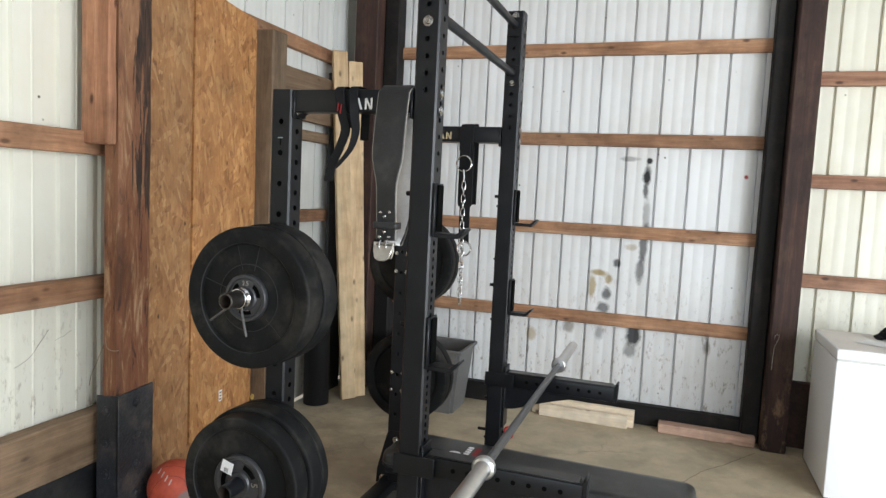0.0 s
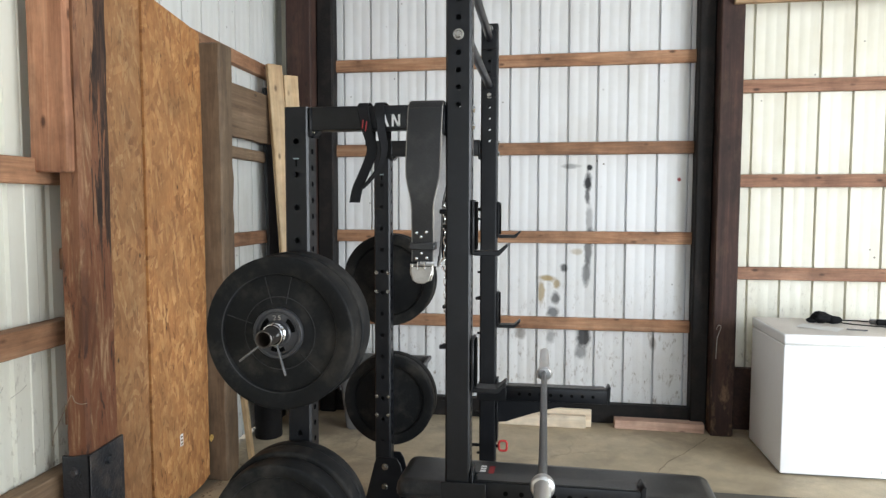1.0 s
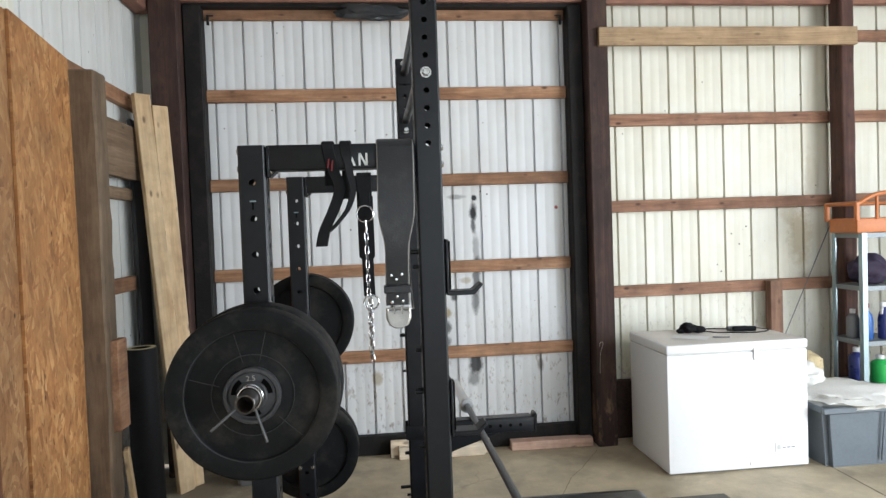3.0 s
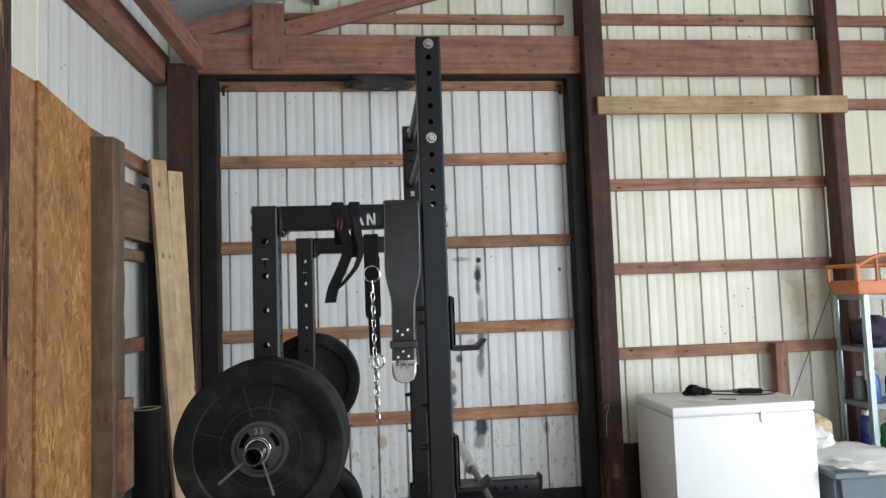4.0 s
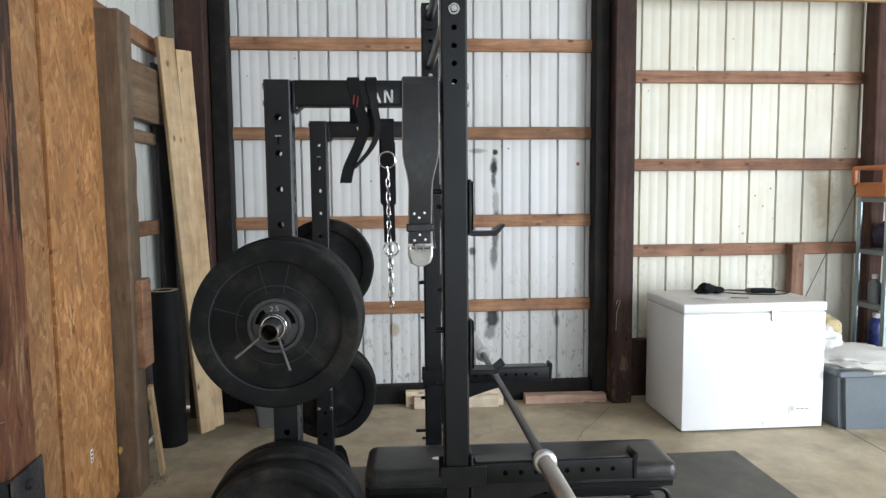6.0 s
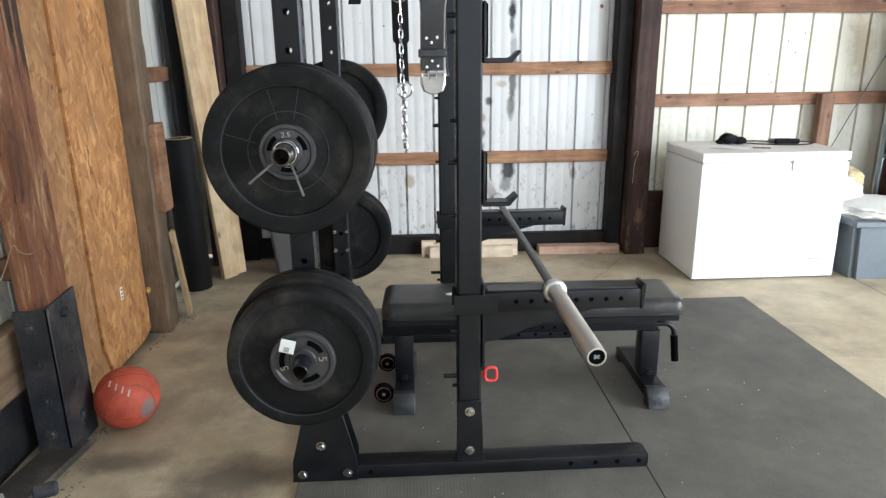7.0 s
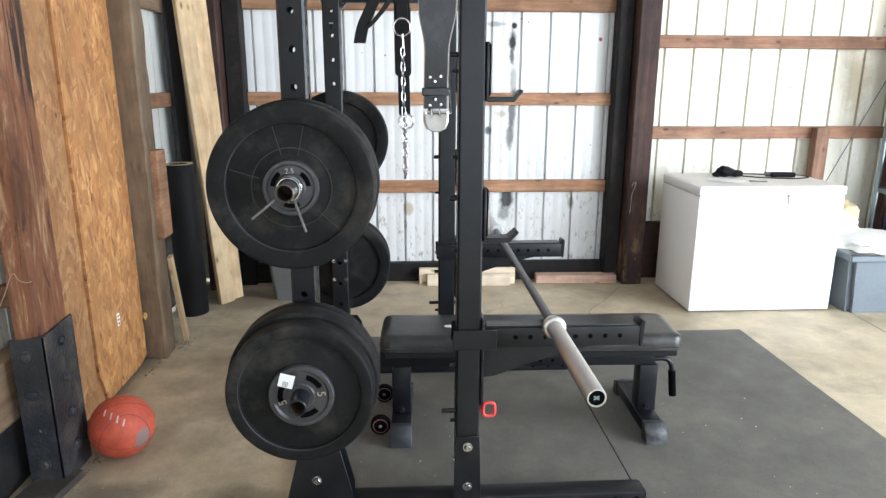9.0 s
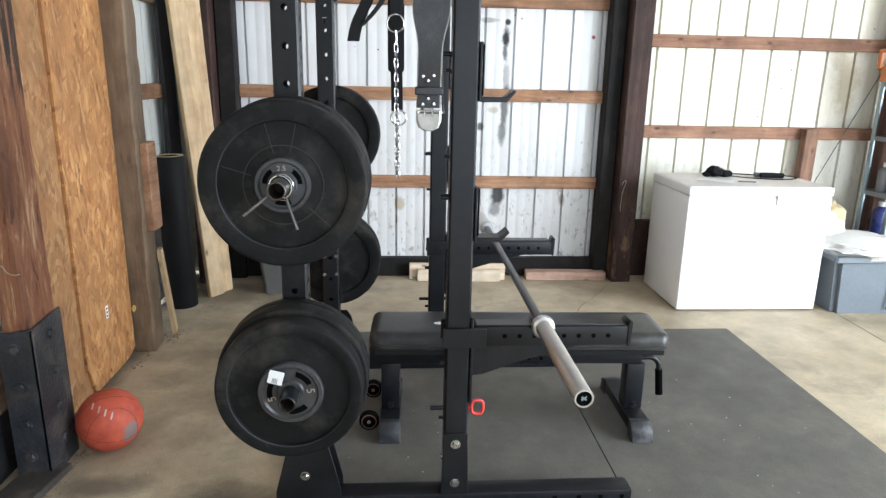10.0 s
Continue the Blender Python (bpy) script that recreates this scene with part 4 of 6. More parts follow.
angle = thing("steel_angle", "tarred black steel angle bolted round the post foot", "steel angle")
part("flange", prism([(-2.190, 0.0), (-2.072, 0.0), (-2.072, 0.572), (-2.11, 0.568), (-2.15, 0.56), (-2.190, 0.562)], 2.209, 2.221, "y", 0.002), M_STEELP, angle)
part("flange", prism([(2.209, 0.0), (2.41, 0.0), (2.41, 0.585), (2.30, 0.577), (2.209, 0.572)], -2.082, -2.070, "x", 0.002), M_STEELP, angle)
for z in (0.09, 0.22, 0.36, 0.50):
    ob = bolt(angle, -2.135, 2.208, z, 0, 1.35)
    ob.data = ob.data.copy()
    ob.data.materials[0] = M_STEELP
    for y in (2.31,):
        o2 = part("bolt", ob.data, None, angle)
        o2.matrix_local = pose(-2.070, y, z + 0.02, 0, 0, 90) @ Matrix.Scale(1.35, 4)

# other sides, closed round the walk
south = thing("wall_south", "pale ribbed steel wall with a wide open doorway", "wall", kind="structure")
for a, b, z0 in ((-2.32, -0.8, 0.02), (-0.8, 2.0, 3.0), (2.0, 4.45, 0.02)):
    part("panel", ribbed_panel(a, b, 0.0, 0.206, z0, ZR, False), M_WALL, south).location = (0, -3.3, 0)
east = thing("wall_east", "pale ribbed steel barn wall with an open bay", "wall", kind="structure")
for a, b, z0, z1 in ((-3.3, -1.75, 0.02, 3.9), (-1.75, 2.15, 3.1, 3.9), (2.15, 4.75, 0.02, 3.9)):
    part("panel", ribbed_panel(a, b, 0.0, 0.206, z0, lambda x: ZR(4.4), False), M_WALL, east).matrix_local = pose(4.42, 0, 0, 0, 0, 90) @ Matrix.Diagonal((1, -1, 1, 1))

roof_bm = bmesh.new()
for x0, x1 in ((-2.6, 3.4), (3.4, 4.7)):
    for y0, y1 in ((-3.6, 4.95),):
        cols = []
        m_ = int((y1 - y0) / 0.0515)
        for j in range(m_ + 1):
            y = y0 + (y1 - y0) * j / m_
            h = 0.02 if j % 4 == 0 else 0.0
            cols.append([roof_bm.verts.new((x, y, ZR(x) + 0.02 + h)) for x in (x0, x1)])
        for a, b in zip(cols, cols[1:]):
            roof_bm.faces.new((a[0], a[1], b[1], b[0]))
g = bmesh.ops.extrude_face_region(roof_bm, geom=roof_bm.faces[:])
bmesh.ops.translate(roof_bm, vec=(0, 0, 0.01), verts=[v for v in g["geom"] if isinstance(v, bmesh.types.BMVert)])
solo("ceiling", roof_bm, M_ROOF, "galvanised corrugated roof sheets seen from below", "ceiling", kind="structure")
purl = thing("roof_purlins", "brown wooden purlins under the roof sheets", "purlin", kind="structure")
for x in (-1.2, 0.0, 1.2, 2.4, 3.8):
    beam(purl, "purlin", M_HDR_Y, x - 0.02, x + 0.02, -3.25, 4.70, ZR(x) - 0.11, ZR(x) + 0.0)

# ---------------------------------------------------------------- leaning timber and boards by the west wall
osb = thing("strand_board", "tall dull strand board sheet leaning on the wall", "board", group="strand boards")
part("sheet", box(-2.21, -2.198, 2.412, 2.848, 0.012, 2.47, 0.0012), M_OSB_A, osb)
osb2 = thing("strand_board", "tall warm-coloured strand board sheet with a chipped corner", "board", group="strand boards")
ragged = [(3.307 + 0.007 * noise.noise(Vector((k * 1.7, 3, 1))) + 0.004 * noise.noise(Vector((k * 5.1, 9, 2))), 0.02 + 0.05 * k) for k in range(47)]
part("sheet", prism([(2.79, 0.15), (2.805, 0.13), (2.822, 0.085), (2.838, 0.03), (2.87, 0.012), (3.16, 0.012), (3.24, 0.02), (3.312, 0.045)] + ragged[1:] + [(3.285, 2.405), (2.79, 2.47)], -2.196, -2.184, "x", 0), M_OSB_B, osb2)
part("label", box(-2.1838, -2.1828, 3.020, 3.046, 0.302, 0.362, 0), M_SUEDE, osb2, "small white printed label")
for k in range(3):
    part("print", box(-2.1828, -2.1822, 3.025, 3.041, 0.308 + 0.018 * k, 0.318 + 0.018 * k, 0), M_GREY_Y, osb2, "brown printed bar")
part("splinter", moved(blob(0.018, (0.6, 0.6, 1.0), 0.6, 2, 5), pose(-2.176, 3.317, 0.245)), M_YELLOWJ, osb2, "yellow foam scrap")

gp = thing("timber_post", "grey weathered square timber standing against the wall", "timber")
o = part("timber", worn(box(-0.075, 0.075, -0.07, 0.07, 0.0, 2.36, 0.008), 2, 30, 0.007, 9.0), M_GREY_Z, gp)
o.matrix_local = pose(-2.165, 3.40, 0.0, 1.0, 0.4, 0)
blk = part("cleat", box(-0.022, 0.022, -0.06, 0.06, 0, 0.44, 0.005), M_GIRT_Y, gp, "short reddish wooden cleat")
blk.matrix_local = pose(-2.07, 3.415, 0.64, 0, 0, 0)
sl = thing("wood_offcut", "narrow raw wooden offcut leaning by the timber", "offcut")
part("strip", box(-0.012, 0.012, -0.03, 0.03, 0, 0.5, 0.002), M_PINE_Z, sl).matrix_local = pose(-2.075, 3.60, 0.006, 7, -4, 10)

for k, (x, y, yaw, top, lean) in enumerate(((-2.012, 4.235, 50, 2.44, -3.8), (-1.978, 4.322, 48, 2.38, -2.9))):
    bd = thing("pine_board", "fresh knotty pine board leaning in the corner", "board", group="pine boards")
    bd.matrix_world = pose(x, y, 0.002, 0, lean, 0) @ pose(0, 0, 0, 0, 0, yaw)
    part("plank", worn(box(-0.053, 0.053, -0.019, 0.019, 0.0, top, 0.004), 2, 12, 0.003, 3.0), M_PINE_Z, bd)

roll = thing("vinyl_roll", "black roll standing upright with a pale cut end", "roll")
roll.matrix_world = pose(-2.165, 4.05, 0.002, 0, -0.8, 0)
part("roll", merge(lathe([(0.0001, 0.0), (0.085, 0.0), (0.087, 0.004), (0.087, 0.926), (0.085, 0.93), (0.055, 0.93)], 40, "z"), lathe([(0.055, 0.93), (0.055, 0.6)], 40, "z")), M_TUBE, roll)
part("end", lathe([(0.079, 0.9305), (0.079, 0.933), (0.057, 0.933), (0.057, 0.9305)], 40, "z"), M_TAN_CLOTH, roll, "pale backing at the cut end")
solo("felt_sheet", box(-0.012, 0.012, -0.10, 0.10, 0, 2.3, 0.003), M_LINER, "black sheet leaning behind the boards", "sheet", pose(-2.235, 4.385, 0.0, 0, -0.8, 0))

tub = thing("storage_tub", "dull grey plastic tub on the floor in the corner", "tub")
tub.matrix_world = pose(-1.47, 4.40, 0.002)


def tapered(w0, d0, w1, d1, z0, z1, thick=0.004, bev=0.02):
    bm = bmesh.new()
    lo = [bm.verts.new((sx * w0 / 2, sy * d0 / 2, z0)) for sx, sy in ((-1, -1), (1, -1), (1, 1), (-1, 1))]
    hi = [bm.verts.new((sx * w1 / 2, sy * d1 / 2, z1)) for sx, sy in ((-1, -1), (1, -1), (1, 1), (-1, 1))]
    bm.faces.new(lo)
    for k in range(4):
        bm.faces.new((lo[k], lo[(k + 1) % 4], hi[(k + 1) % 4], hi[k]))
    bmesh.ops.recalc_face_normals(bm, faces=bm.faces[:])
    up = [e for e in bm.edges if abs(e.verts[0].co.z - e.verts[1].co.z) > 0.01]
    bmesh.ops.bevel(bm, geom=up, offset=bev, segments=4, affect="EDGES")
    bmesh.ops.solidify(bm, geom=bm.faces[:], thickness=thick)
    return bm


part("tub", tapered(0.47, 0.30, 0.56, 0.36, 0, 0.44), M_TOTE_D, tub)
part("rim", merge(*[box(*v, 0.004) for v in ((-0.295, 0.295, -0.195, -0.175, 0.42, 0.446), (-0.295, 0.295, 0.175, 0.195, 0.42, 0.446), (-0.295, -0.275, -0.175, 0.175, 0.42, 0.446), (0.275, 0.295, -0.175, 0.175, 0.42, 0.446))]), M_TOTE_D, tub)

for x0, x1, y0, y1, z1, lab in ((-0.745, -0.06, 4.56, 4.60, 0.115, "fresh pine offcut lying on edge by the door"), (-0.69, -0.10, 4.515, 4.555, 0.085, "fresh pine offcut lying before another")):
    w = thing("pine_offcut", lab, "offcut", group="offcuts by the door")
    c = ((x0 + x1) / 2, (y0 + y1) / 2)
    w.matrix_world = pose(c[0], c[1], 0.001, 0, 0, -1.5)
    part("block", box(-(x1 - x0) / 2, (x1 - x0) / 2, -(y1 - y0) / 2, (y1 - y0) / 2, 0, z1, 0.003), M_PINE_X, w)
w = thing("wood_offcut", "reddish flat wooden offcut on the floor by the door", "offcut", group="offcuts by the door")
w.matrix_world = pose(0.385, 4.585, 0.001, 0, 0, -1.5)
part("block", box(-0.29, 0.29, -0.045, 0.045, 0, 0.06, 0.003), M_PINK_X, w)

# ---------------------------------------------------------------- floor mats
mat1 = solo("floor_mat", box(-1.222, -0.0352, 1.716, 3.545, 0.001, 0.019, 0.003), M_MAT_RIB, "ribbed black rubber stall mat under the rack", "mat", group="floor mats")
mat2 = solo("floor_mat", box(-0.033, 1.10, 1.714, 3.556, 0.001, 0.019, 0.003), M_MAT, "smooth black rubber stall mat beside the rack", "mat", group="floor mats")

# ---------------------------------------------------------------- power rack
XR, XF, YN, YF, T = -1.150, -0.646, 1.965, 3.053, 0.0762  # rear and front post lines, near and far side faces, tube
rack = thing("power_rack", "black powder-coated steel power rack with drilled uprights", "power rack")
up_holes = [0.36 + 0.0508 * k for k in range(40)]
top_holes = [1.811 + 0.0508 * k for k in range(11)]
fine_holes = [0.20 + 0.0254 * k for k in range(50)] + [1.47 + 0.0508 * k for k in range(18)]
for y, sd in ((YN + T / 2, 1), (YF + T / 2, -1)):
    ob = part("upright", perforated_tube(T, T, 0.07, 2.333, (top_holes, fine_holes, top_holes, fine_holes), 0.0085), M_BLACK, rack)
    ob.location = (XF, y, 0)
    rear = [1.71 - 0.102 * k for k in range(15)]
    ob = part("rear_post", perforated_tube(T, T, 0.07, 1.815, (rear, up_holes, rear, up_holes), 0.0095), M_BLACK, rack)
    ob.location = (XR, y, 0)
    for z in (1.655,):
        part("slot", box(XR - 0.009, XR + 0.009, y - T / 2 - 0.0012, y - T / 2 + 0.001, z, z + 0.004, 0), M_GALV, rack)
        part("slot", box(XR - 0.002, XR + 0.002, y - T / 2 - 0.0012, y - T / 2 + 0.001, z - 0.022, z, 0), M_DARK, rack)
    part("crossmember", box(XR + T / 2 + 0.002, XF - T / 2 - 0.002, y - 0.033, y + 0.033, 1.743, 1.815, 0.005, 2), M_BLACK, rack)
    for xx, sg in ((XR + T / 2 + 0.003, 1), (XF - T / 2 - 0.003, -1)):
        part("flange", box(min(xx, xx + sg * 0.008), max(xx, xx + sg * 0.008), y - 0.037, y + 0.037, 1.725, 1.812, 0.002), M_BLACK, rack)
    part("gusset", prism([(XR + T / 2 + 0.011, 1.742), (XR + T / 2 + 0.03, 1.742), (XR + T / 2 + 0.011, 1.725)], y - 0.02, y + 0.02, "y", 0.001), M_BLACK, rack)
    for z in (1.752, 1.802):
        bolt(rack, XR - T / 2, y, z, -90, 0.9)
        bolt(rack, XF + T / 2, y, z, 90, 0.9)
        bolt(rack, XR + T / 2 + 0.013, y - 0.02, z - 0.012, 90, 0.5)
    # foot: base tube, rear gusset plates, bracket at the upright
    part("base_tube", box(-1.236, -0.034, y - T / 2, y + T / 2, 0.019, 0.070, 0.005, 2), M_BLACK, rack)
    part("end_cap", box(-0.0342, -0.0305, y - T / 2 + 0.004, y + T / 2 - 0.004, 0.023, 0.066, 0.002), M_DARK, rack)
    base_holes = (-0.30, -0.215, -0.14, -0.065, -0.98)
    for x in base_holes:
        part("hole", lathe([(0.0001, 0.0), (0.0085, 0.0), (0.0085, 0.001)], 14, "y"), M_DARK, rack).location = (x, y - T / 2 - 0.0008, 0.045)
    outline = [(-1.238, 0.021), (-1.022, 0.021), (-1.022, 0.098), (-1.062, 0.27), (-1.082, 0.30), (-1.178, 0.30), (-1.19, 0.27), (-1.234, 0.098)]
    for yy in (y - T / 2 - 0.007, y + T / 2 + 0.001):
        part("foot_plate", prism(outline, yy, yy + 0.006, "y", 0.0015), M_BLACK, rack)
    for x, z in ((-1.203, 0.051), (-1.055, 0.051), (XR + 0.012, 0.157), (XR + 0.012, 0.255)):
        bolt(rack, x, y - T / 2 - 0.007, z, 0)
    part("bracket", prism([(XF - 0.046, 0.071), (XF + 0.046, 0.071), (XF + 0.040, 0.30), (XF - 0.040, 0.30)], y - T / 2 - 0.007, y - T / 2 - 0.001, "y", 0.0015), M_BLACK, rack)
    for z in (0.118, 0.262):
        bolt(rack, XF, y - T / 2 - 0.007, z, 0)
    bolt(rack, XF + T / 2, y, 0.19, 90, 0.75)
    bolt(rack, XF - T / 2, y, 0.19, -90, 0.75)
    bolt(rack, XF, y - T / 2, 2.015, 0, 1.0)
    bolt(rack, XF, y - T / 2, 2.31, 0, 1.0)
part("rear_base", box(-1.19, -1.114, YN + T + 0.001, YF - 0.001, 0.021, 0.069, 0.005, 2), M_BLACK, rack)
for z in (2.055, 2.268):
    part("pull_up_bar", rod((XF, YN + T, z), (XF, YF, z), 0.0165, 20), M_BLACK, rack)
    for y0 in (YN + T + 0.001, YF - 0.008):
        part("mount_plate", box(XF - 0.034, XF + 0.034, y0, y0 + 0.007, z - 0.05, z + 0.035, 0.002), M_BLACK, rack)
for y0, zc in ((YN, 0), (YF, 0)):
    for z in (1.149, 0.552):
        sg = -1 if y0 == YN else 1
        ys = y0 if sg < 0 else y0 + T
        part("plate_mount", box(XR - 0.036, XR + 0.036, min(ys, ys + sg * 0.008), max(ys, ys + sg * 0.008), z - 0.06, z + 0.06, 0.002), M_BLACK, rack)
        tip = ys + sg * ((0.282 if z > 1 else 0.268) if sg < 0 else 0.24)
        rad = 0.0245
        L = abs(tip - ys)
        peg = lathe([(rad, 0), (rad, L - 0.002), (rad - 0.002, L), (rad - 0.0045, L)], 32, "z")
        bore = lathe([(rad - 0.0045, L), (rad - 0.005, L - 0.09), (0.0001, L - 0.09)], 32, "z")
        part("peg", moved(peg, Matrix.Translation((XR + 0.008, ys, z)) @ pose(0, 0, 0, -90 * sg if sg > 0 else 90, 0, 0)), M_PEG if z > 1 and sg < 0 else M_BLACK, rack)
        part("bore", moved(bore, Matrix.Translation((XR + 0.008, ys, z)) @ pose(0, 0, 0, -90 * sg if sg > 0 else 90, 0, 0)), M_BORE, rack)
        for dx in (-0.028, 0.028):
            for dz in (-0.045, 0.045):
                if sg > 0:
                    bolt(rack, XR + dx, y0, z + dz, 0, 0.55)
# band pegs and small bolt ends on the back of the uprights
for y in (YN + T / 2, YF + T / 2):
    for z in (0.33, 0.62, 0.91, 1.08, 1.20, 1.45):
        part("bolt_end", rod((XF - T / 2 - 0.016, y + 0.012, z), (XF - T / 2 + 0.002, y + 0.012, z), 0.006, 10), M_BLACK, rack)

# maker's name on the cross tubes, as plain strokes
def name_strokes(parent, x0, y, z0, h, mat):
    for a, b, lean in ((0.010, 0.017, 0.013), (0.025, 0.031, 0.0), (0.043, 0.050, 0.018), (0.045, 0.051, 0.0)):
        part("lettering", prism([(x0 + a, z0), (x0 + b, z0), (x0 + b - lean, z0 + h), (x0 + a - lean, z0 + h)], y - 0.0016, y - 0.0004, "y", 0), mat, parent, "white printed stroke")


name_strokes(rack, -0.874, YN + T / 2 - 0.033, 1.751, 0.036, M_WHITE)
name_strokes(rack, -0.978, YF + T / 2 - 0.033, 1.755, 0.034, M_TAN_CLOTH)


def j_cup(y, z):
    """A hook on the front of an upright; z: its seat."""
    jc = thing("j_cup", "black steel barbell hook on the front of an upright", "barbell hook", group="barbell hooks")
    x = XF + T / 2
    part("back_plate", box(x + 0.002, x + 0.010, y - 0.037, y + 0.037, z - 0.02, z + 0.145, 0.002), M_BLACK, jc)
    part("liner", box(x + 0.011, x + 0.017, y - 0.022, y + 0.022, z - 0.005, z + 0.14, 0.002), M_DARK, jc)
    pts = [(x + 0.008, z - 0.022), (x + 0.085, z - 0.022), (x + 0.112, z + 0.008), (x + 0.106, z + 0.014), (x + 0.080, z - 0.008), (x + 0.008, z - 0.008)]
    part("hook", prism(pts, y - 0.03, y + 0.03, "y", 0.002), M_BLACK, jc)
    part("pin", rod((x - T - 0.024, y, z + 0.11), (x + 0.004, y, z + 0.11), 0.0075, 12), M_BLACK, jc)
    return jc


for y in (YN + T / 2, YF + T / 2):
    j_cup(y, 1.385)
    j_cup(y, 0.967)


def spotter_arm(y):
    arm = thing("spotter_arm", "black drilled steel safety arm hooked on an upright", "safety arm", group="safety arms")
    x = XF + T / 2
    z0, z1 = 0.603, 0.669
    part("tube", moved(box(0, 0.50, -0.032, 0.032, z0, z1, 0.005, 2), Matrix.Translation((x + 0.012, y, 0))), M_BLACK, arm)
    for k in range(8):
        part("hole", lathe([(0.0001, 0.0), (0.0075, 0.0), (0.0075, 0.001)], 14, "y"), M_DARK, arm).location = (x + 0.11 + 0.048 * k, y - 0.0328, 0.637)
    part("web", prism([(x + 0.010, 0.49), (x + 0.05, 0.495), (x + 0.16, 0.535), (x + 0.24, 0.56), (x + 0.40, 0.602), (x + 0.010, 0.602)], y - 0.006, y + 0.006, "y", 0.001), M_BLACK, arm)
    part("end_stop", prism([(x + 0.512, 0.600), (x + 0.521, 0.600), (x + 0.525, 0.684), (x + 0.516, 0.685), (x + 0.509, 0.672)], y - 0.034, y + 0.034, "y", 0.001), M_BLACK, arm)
    for yy in (y - T / 2 - 0.0085, y + T / 2 + 0.0025):
        part("cheek", box(x - T - 0.012, x + 0.05, yy, yy + 0.006, 0.602, 0.668, 0.0015), M_BLACK, arm)
    part("back_plate", box(x + 0.002, x + 0.010, y - 0.038, y + 0.038, 0.405, 0.70, 0.0015), M_BLACK, arm)
    part("pad", box(x + 0.02, x + 0.50, y - 0.027, y + 0.027, 0.6692, 0.6735, 0.001), M_VINYL, arm)
    part("rear_pin", rod((x - T - 0.02, y, 0.53), (x + 0.004, y, 0.53), 0.008, 12), M_BLACK, arm)
    return arm


spotter_arm(YN + T / 2)
spotter_arm(YF + T / 2)

pin = thing("band_pin", "red-handled steel pin in a hole of the upright", "pin")
part("shaft", rod((XF - T / 2 - 0.045, YN + T / 2, 0.372), (XF + T / 2 + 0.01, YN + T / 2, 0.372), 0.0075, 14), M_BLACK, pin)
hx, hz = XF + T / 2 + 0.034, 0.378
part("grip", sweep([(hx + 0.019 * (abs(math.cos(a)) ** 0.6) * (1 if math.cos(a) > 0 else -1), YN + T / 2 - 0.01, hz + 0.024 * (abs(math.sin(a)) ** 0.6) * (1 if math.sin(a) > 0 else -1)) for a in [2 * math.pi * k / 28 for k in range(28)]], 0.0055, 10, True), M_REDPIN, pin, "red moulded loop grip")
part("collar", rod((XF + T / 2 + 0.002, YN + T / 2, 0.372), (XF + T / 2 + 0.013, YN + T / 2, 0.372), 0.010, 14), M_REDPIN, pin)
pin2 = thing("band_pin", "red-handled steel pin in a hole of the upright", "pin")
part("shaft", rod((XF - T / 2 - 0.045, YF + T / 2, 0.372), (XF + T / 2 + 0.01, YF + T / 2, 0.372), 0.0075, 14), M_BLACK, pin2)
part("grip", sweep([(hx + 0.019 * (abs(math.cos(a)) ** 0.6) * (1 if math.cos(a) > 0 else -1), YF + T / 2 - 0.01, hz + 0.024 * (abs(math.sin(a)) ** 0.6) * (1 if math.sin(a) > 0 else -1)) for a in [2 * math.pi * k / 28 for k in range(28)]], 0.0055, 10, True), M_REDPIN, pin2, "red moulded loop grip")

# ---------------------------------------------------------------- plates
def bumper(y_face, z, thick, R, ribs=True, sg=-1, x=XR + 0.008, ridge=0.775, edge=0.006):
    """A bumper plate on a peg, its outer face at y_face, looking to -y (sg -1) or +y."""
    p = thing("bumper_plate", "black rubber bumper plate on the rack's storage peg", "weight plate", group="bumper plates")
    p.matrix_world = pose(x, y_face, z, 0, 0, 0 if sg < 0 else 180)
    t = thick
    k, e = ridge, edge
    prof = [(0.0255, 0.004), (0.05, 0.004), (0.056, 0.010), (0.080, 0.010), (0.086, 0.013), (R * (k - 0.02), 0.013), (R * k, 0.002), (R * (k + 0.02), 0.0), (R - e * 1.6, 0.0), (R - e * 0.7, e * 0.18), (R - e * 0.18, e * 0.7), (R, e * 1.6),
            (R, t - e * 1.6), (R - e * 0.18, t - e * 0.7), (R - e * 0.7, t - e * 0.18), (R - e * 1.6, t), (R * (k + 0.02), t), (R * k, t - 0.002), (R * (k - 0.02), t - 0.013), (0.086, t - 0.013), (0.056, t - 0.006), (0.0255, t - 0.006)]
    part("disc", lathe(prof, 96, "y"), M_RUBBER, p)
    part("ridge", lathe([(R * (k - 0.007), 0.004), (R * (k - 0.003), 0.0022), (R * (k + 0.004), 0.0012)], 96, "y"), M_RIDGE, p)
    part("ring", lathe([(0.0255, 0.003), (0.040, 0.003), (0.042, 0.006)], 40, "y"), M_IRON, p, "steel centre ring")
    if ribs:
        for a in (77, 105, 163, 317):
            part("rib", moved(box(0.088, R * 0.75, 0.0115, 0.0135, -0.0012, 0.0012, 0), pose(0, 0, 0, 0, -a, 0)), M_RIDGE, p)
        for rr, w in ((0.106, 0.0012),):
            part("rib", lathe([(rr - w, 0.013), (rr - w, 0.0112), (rr + w, 0.0112), (rr + w, 0.013)], 64, "y"), M_RIDGE, p)
    return p


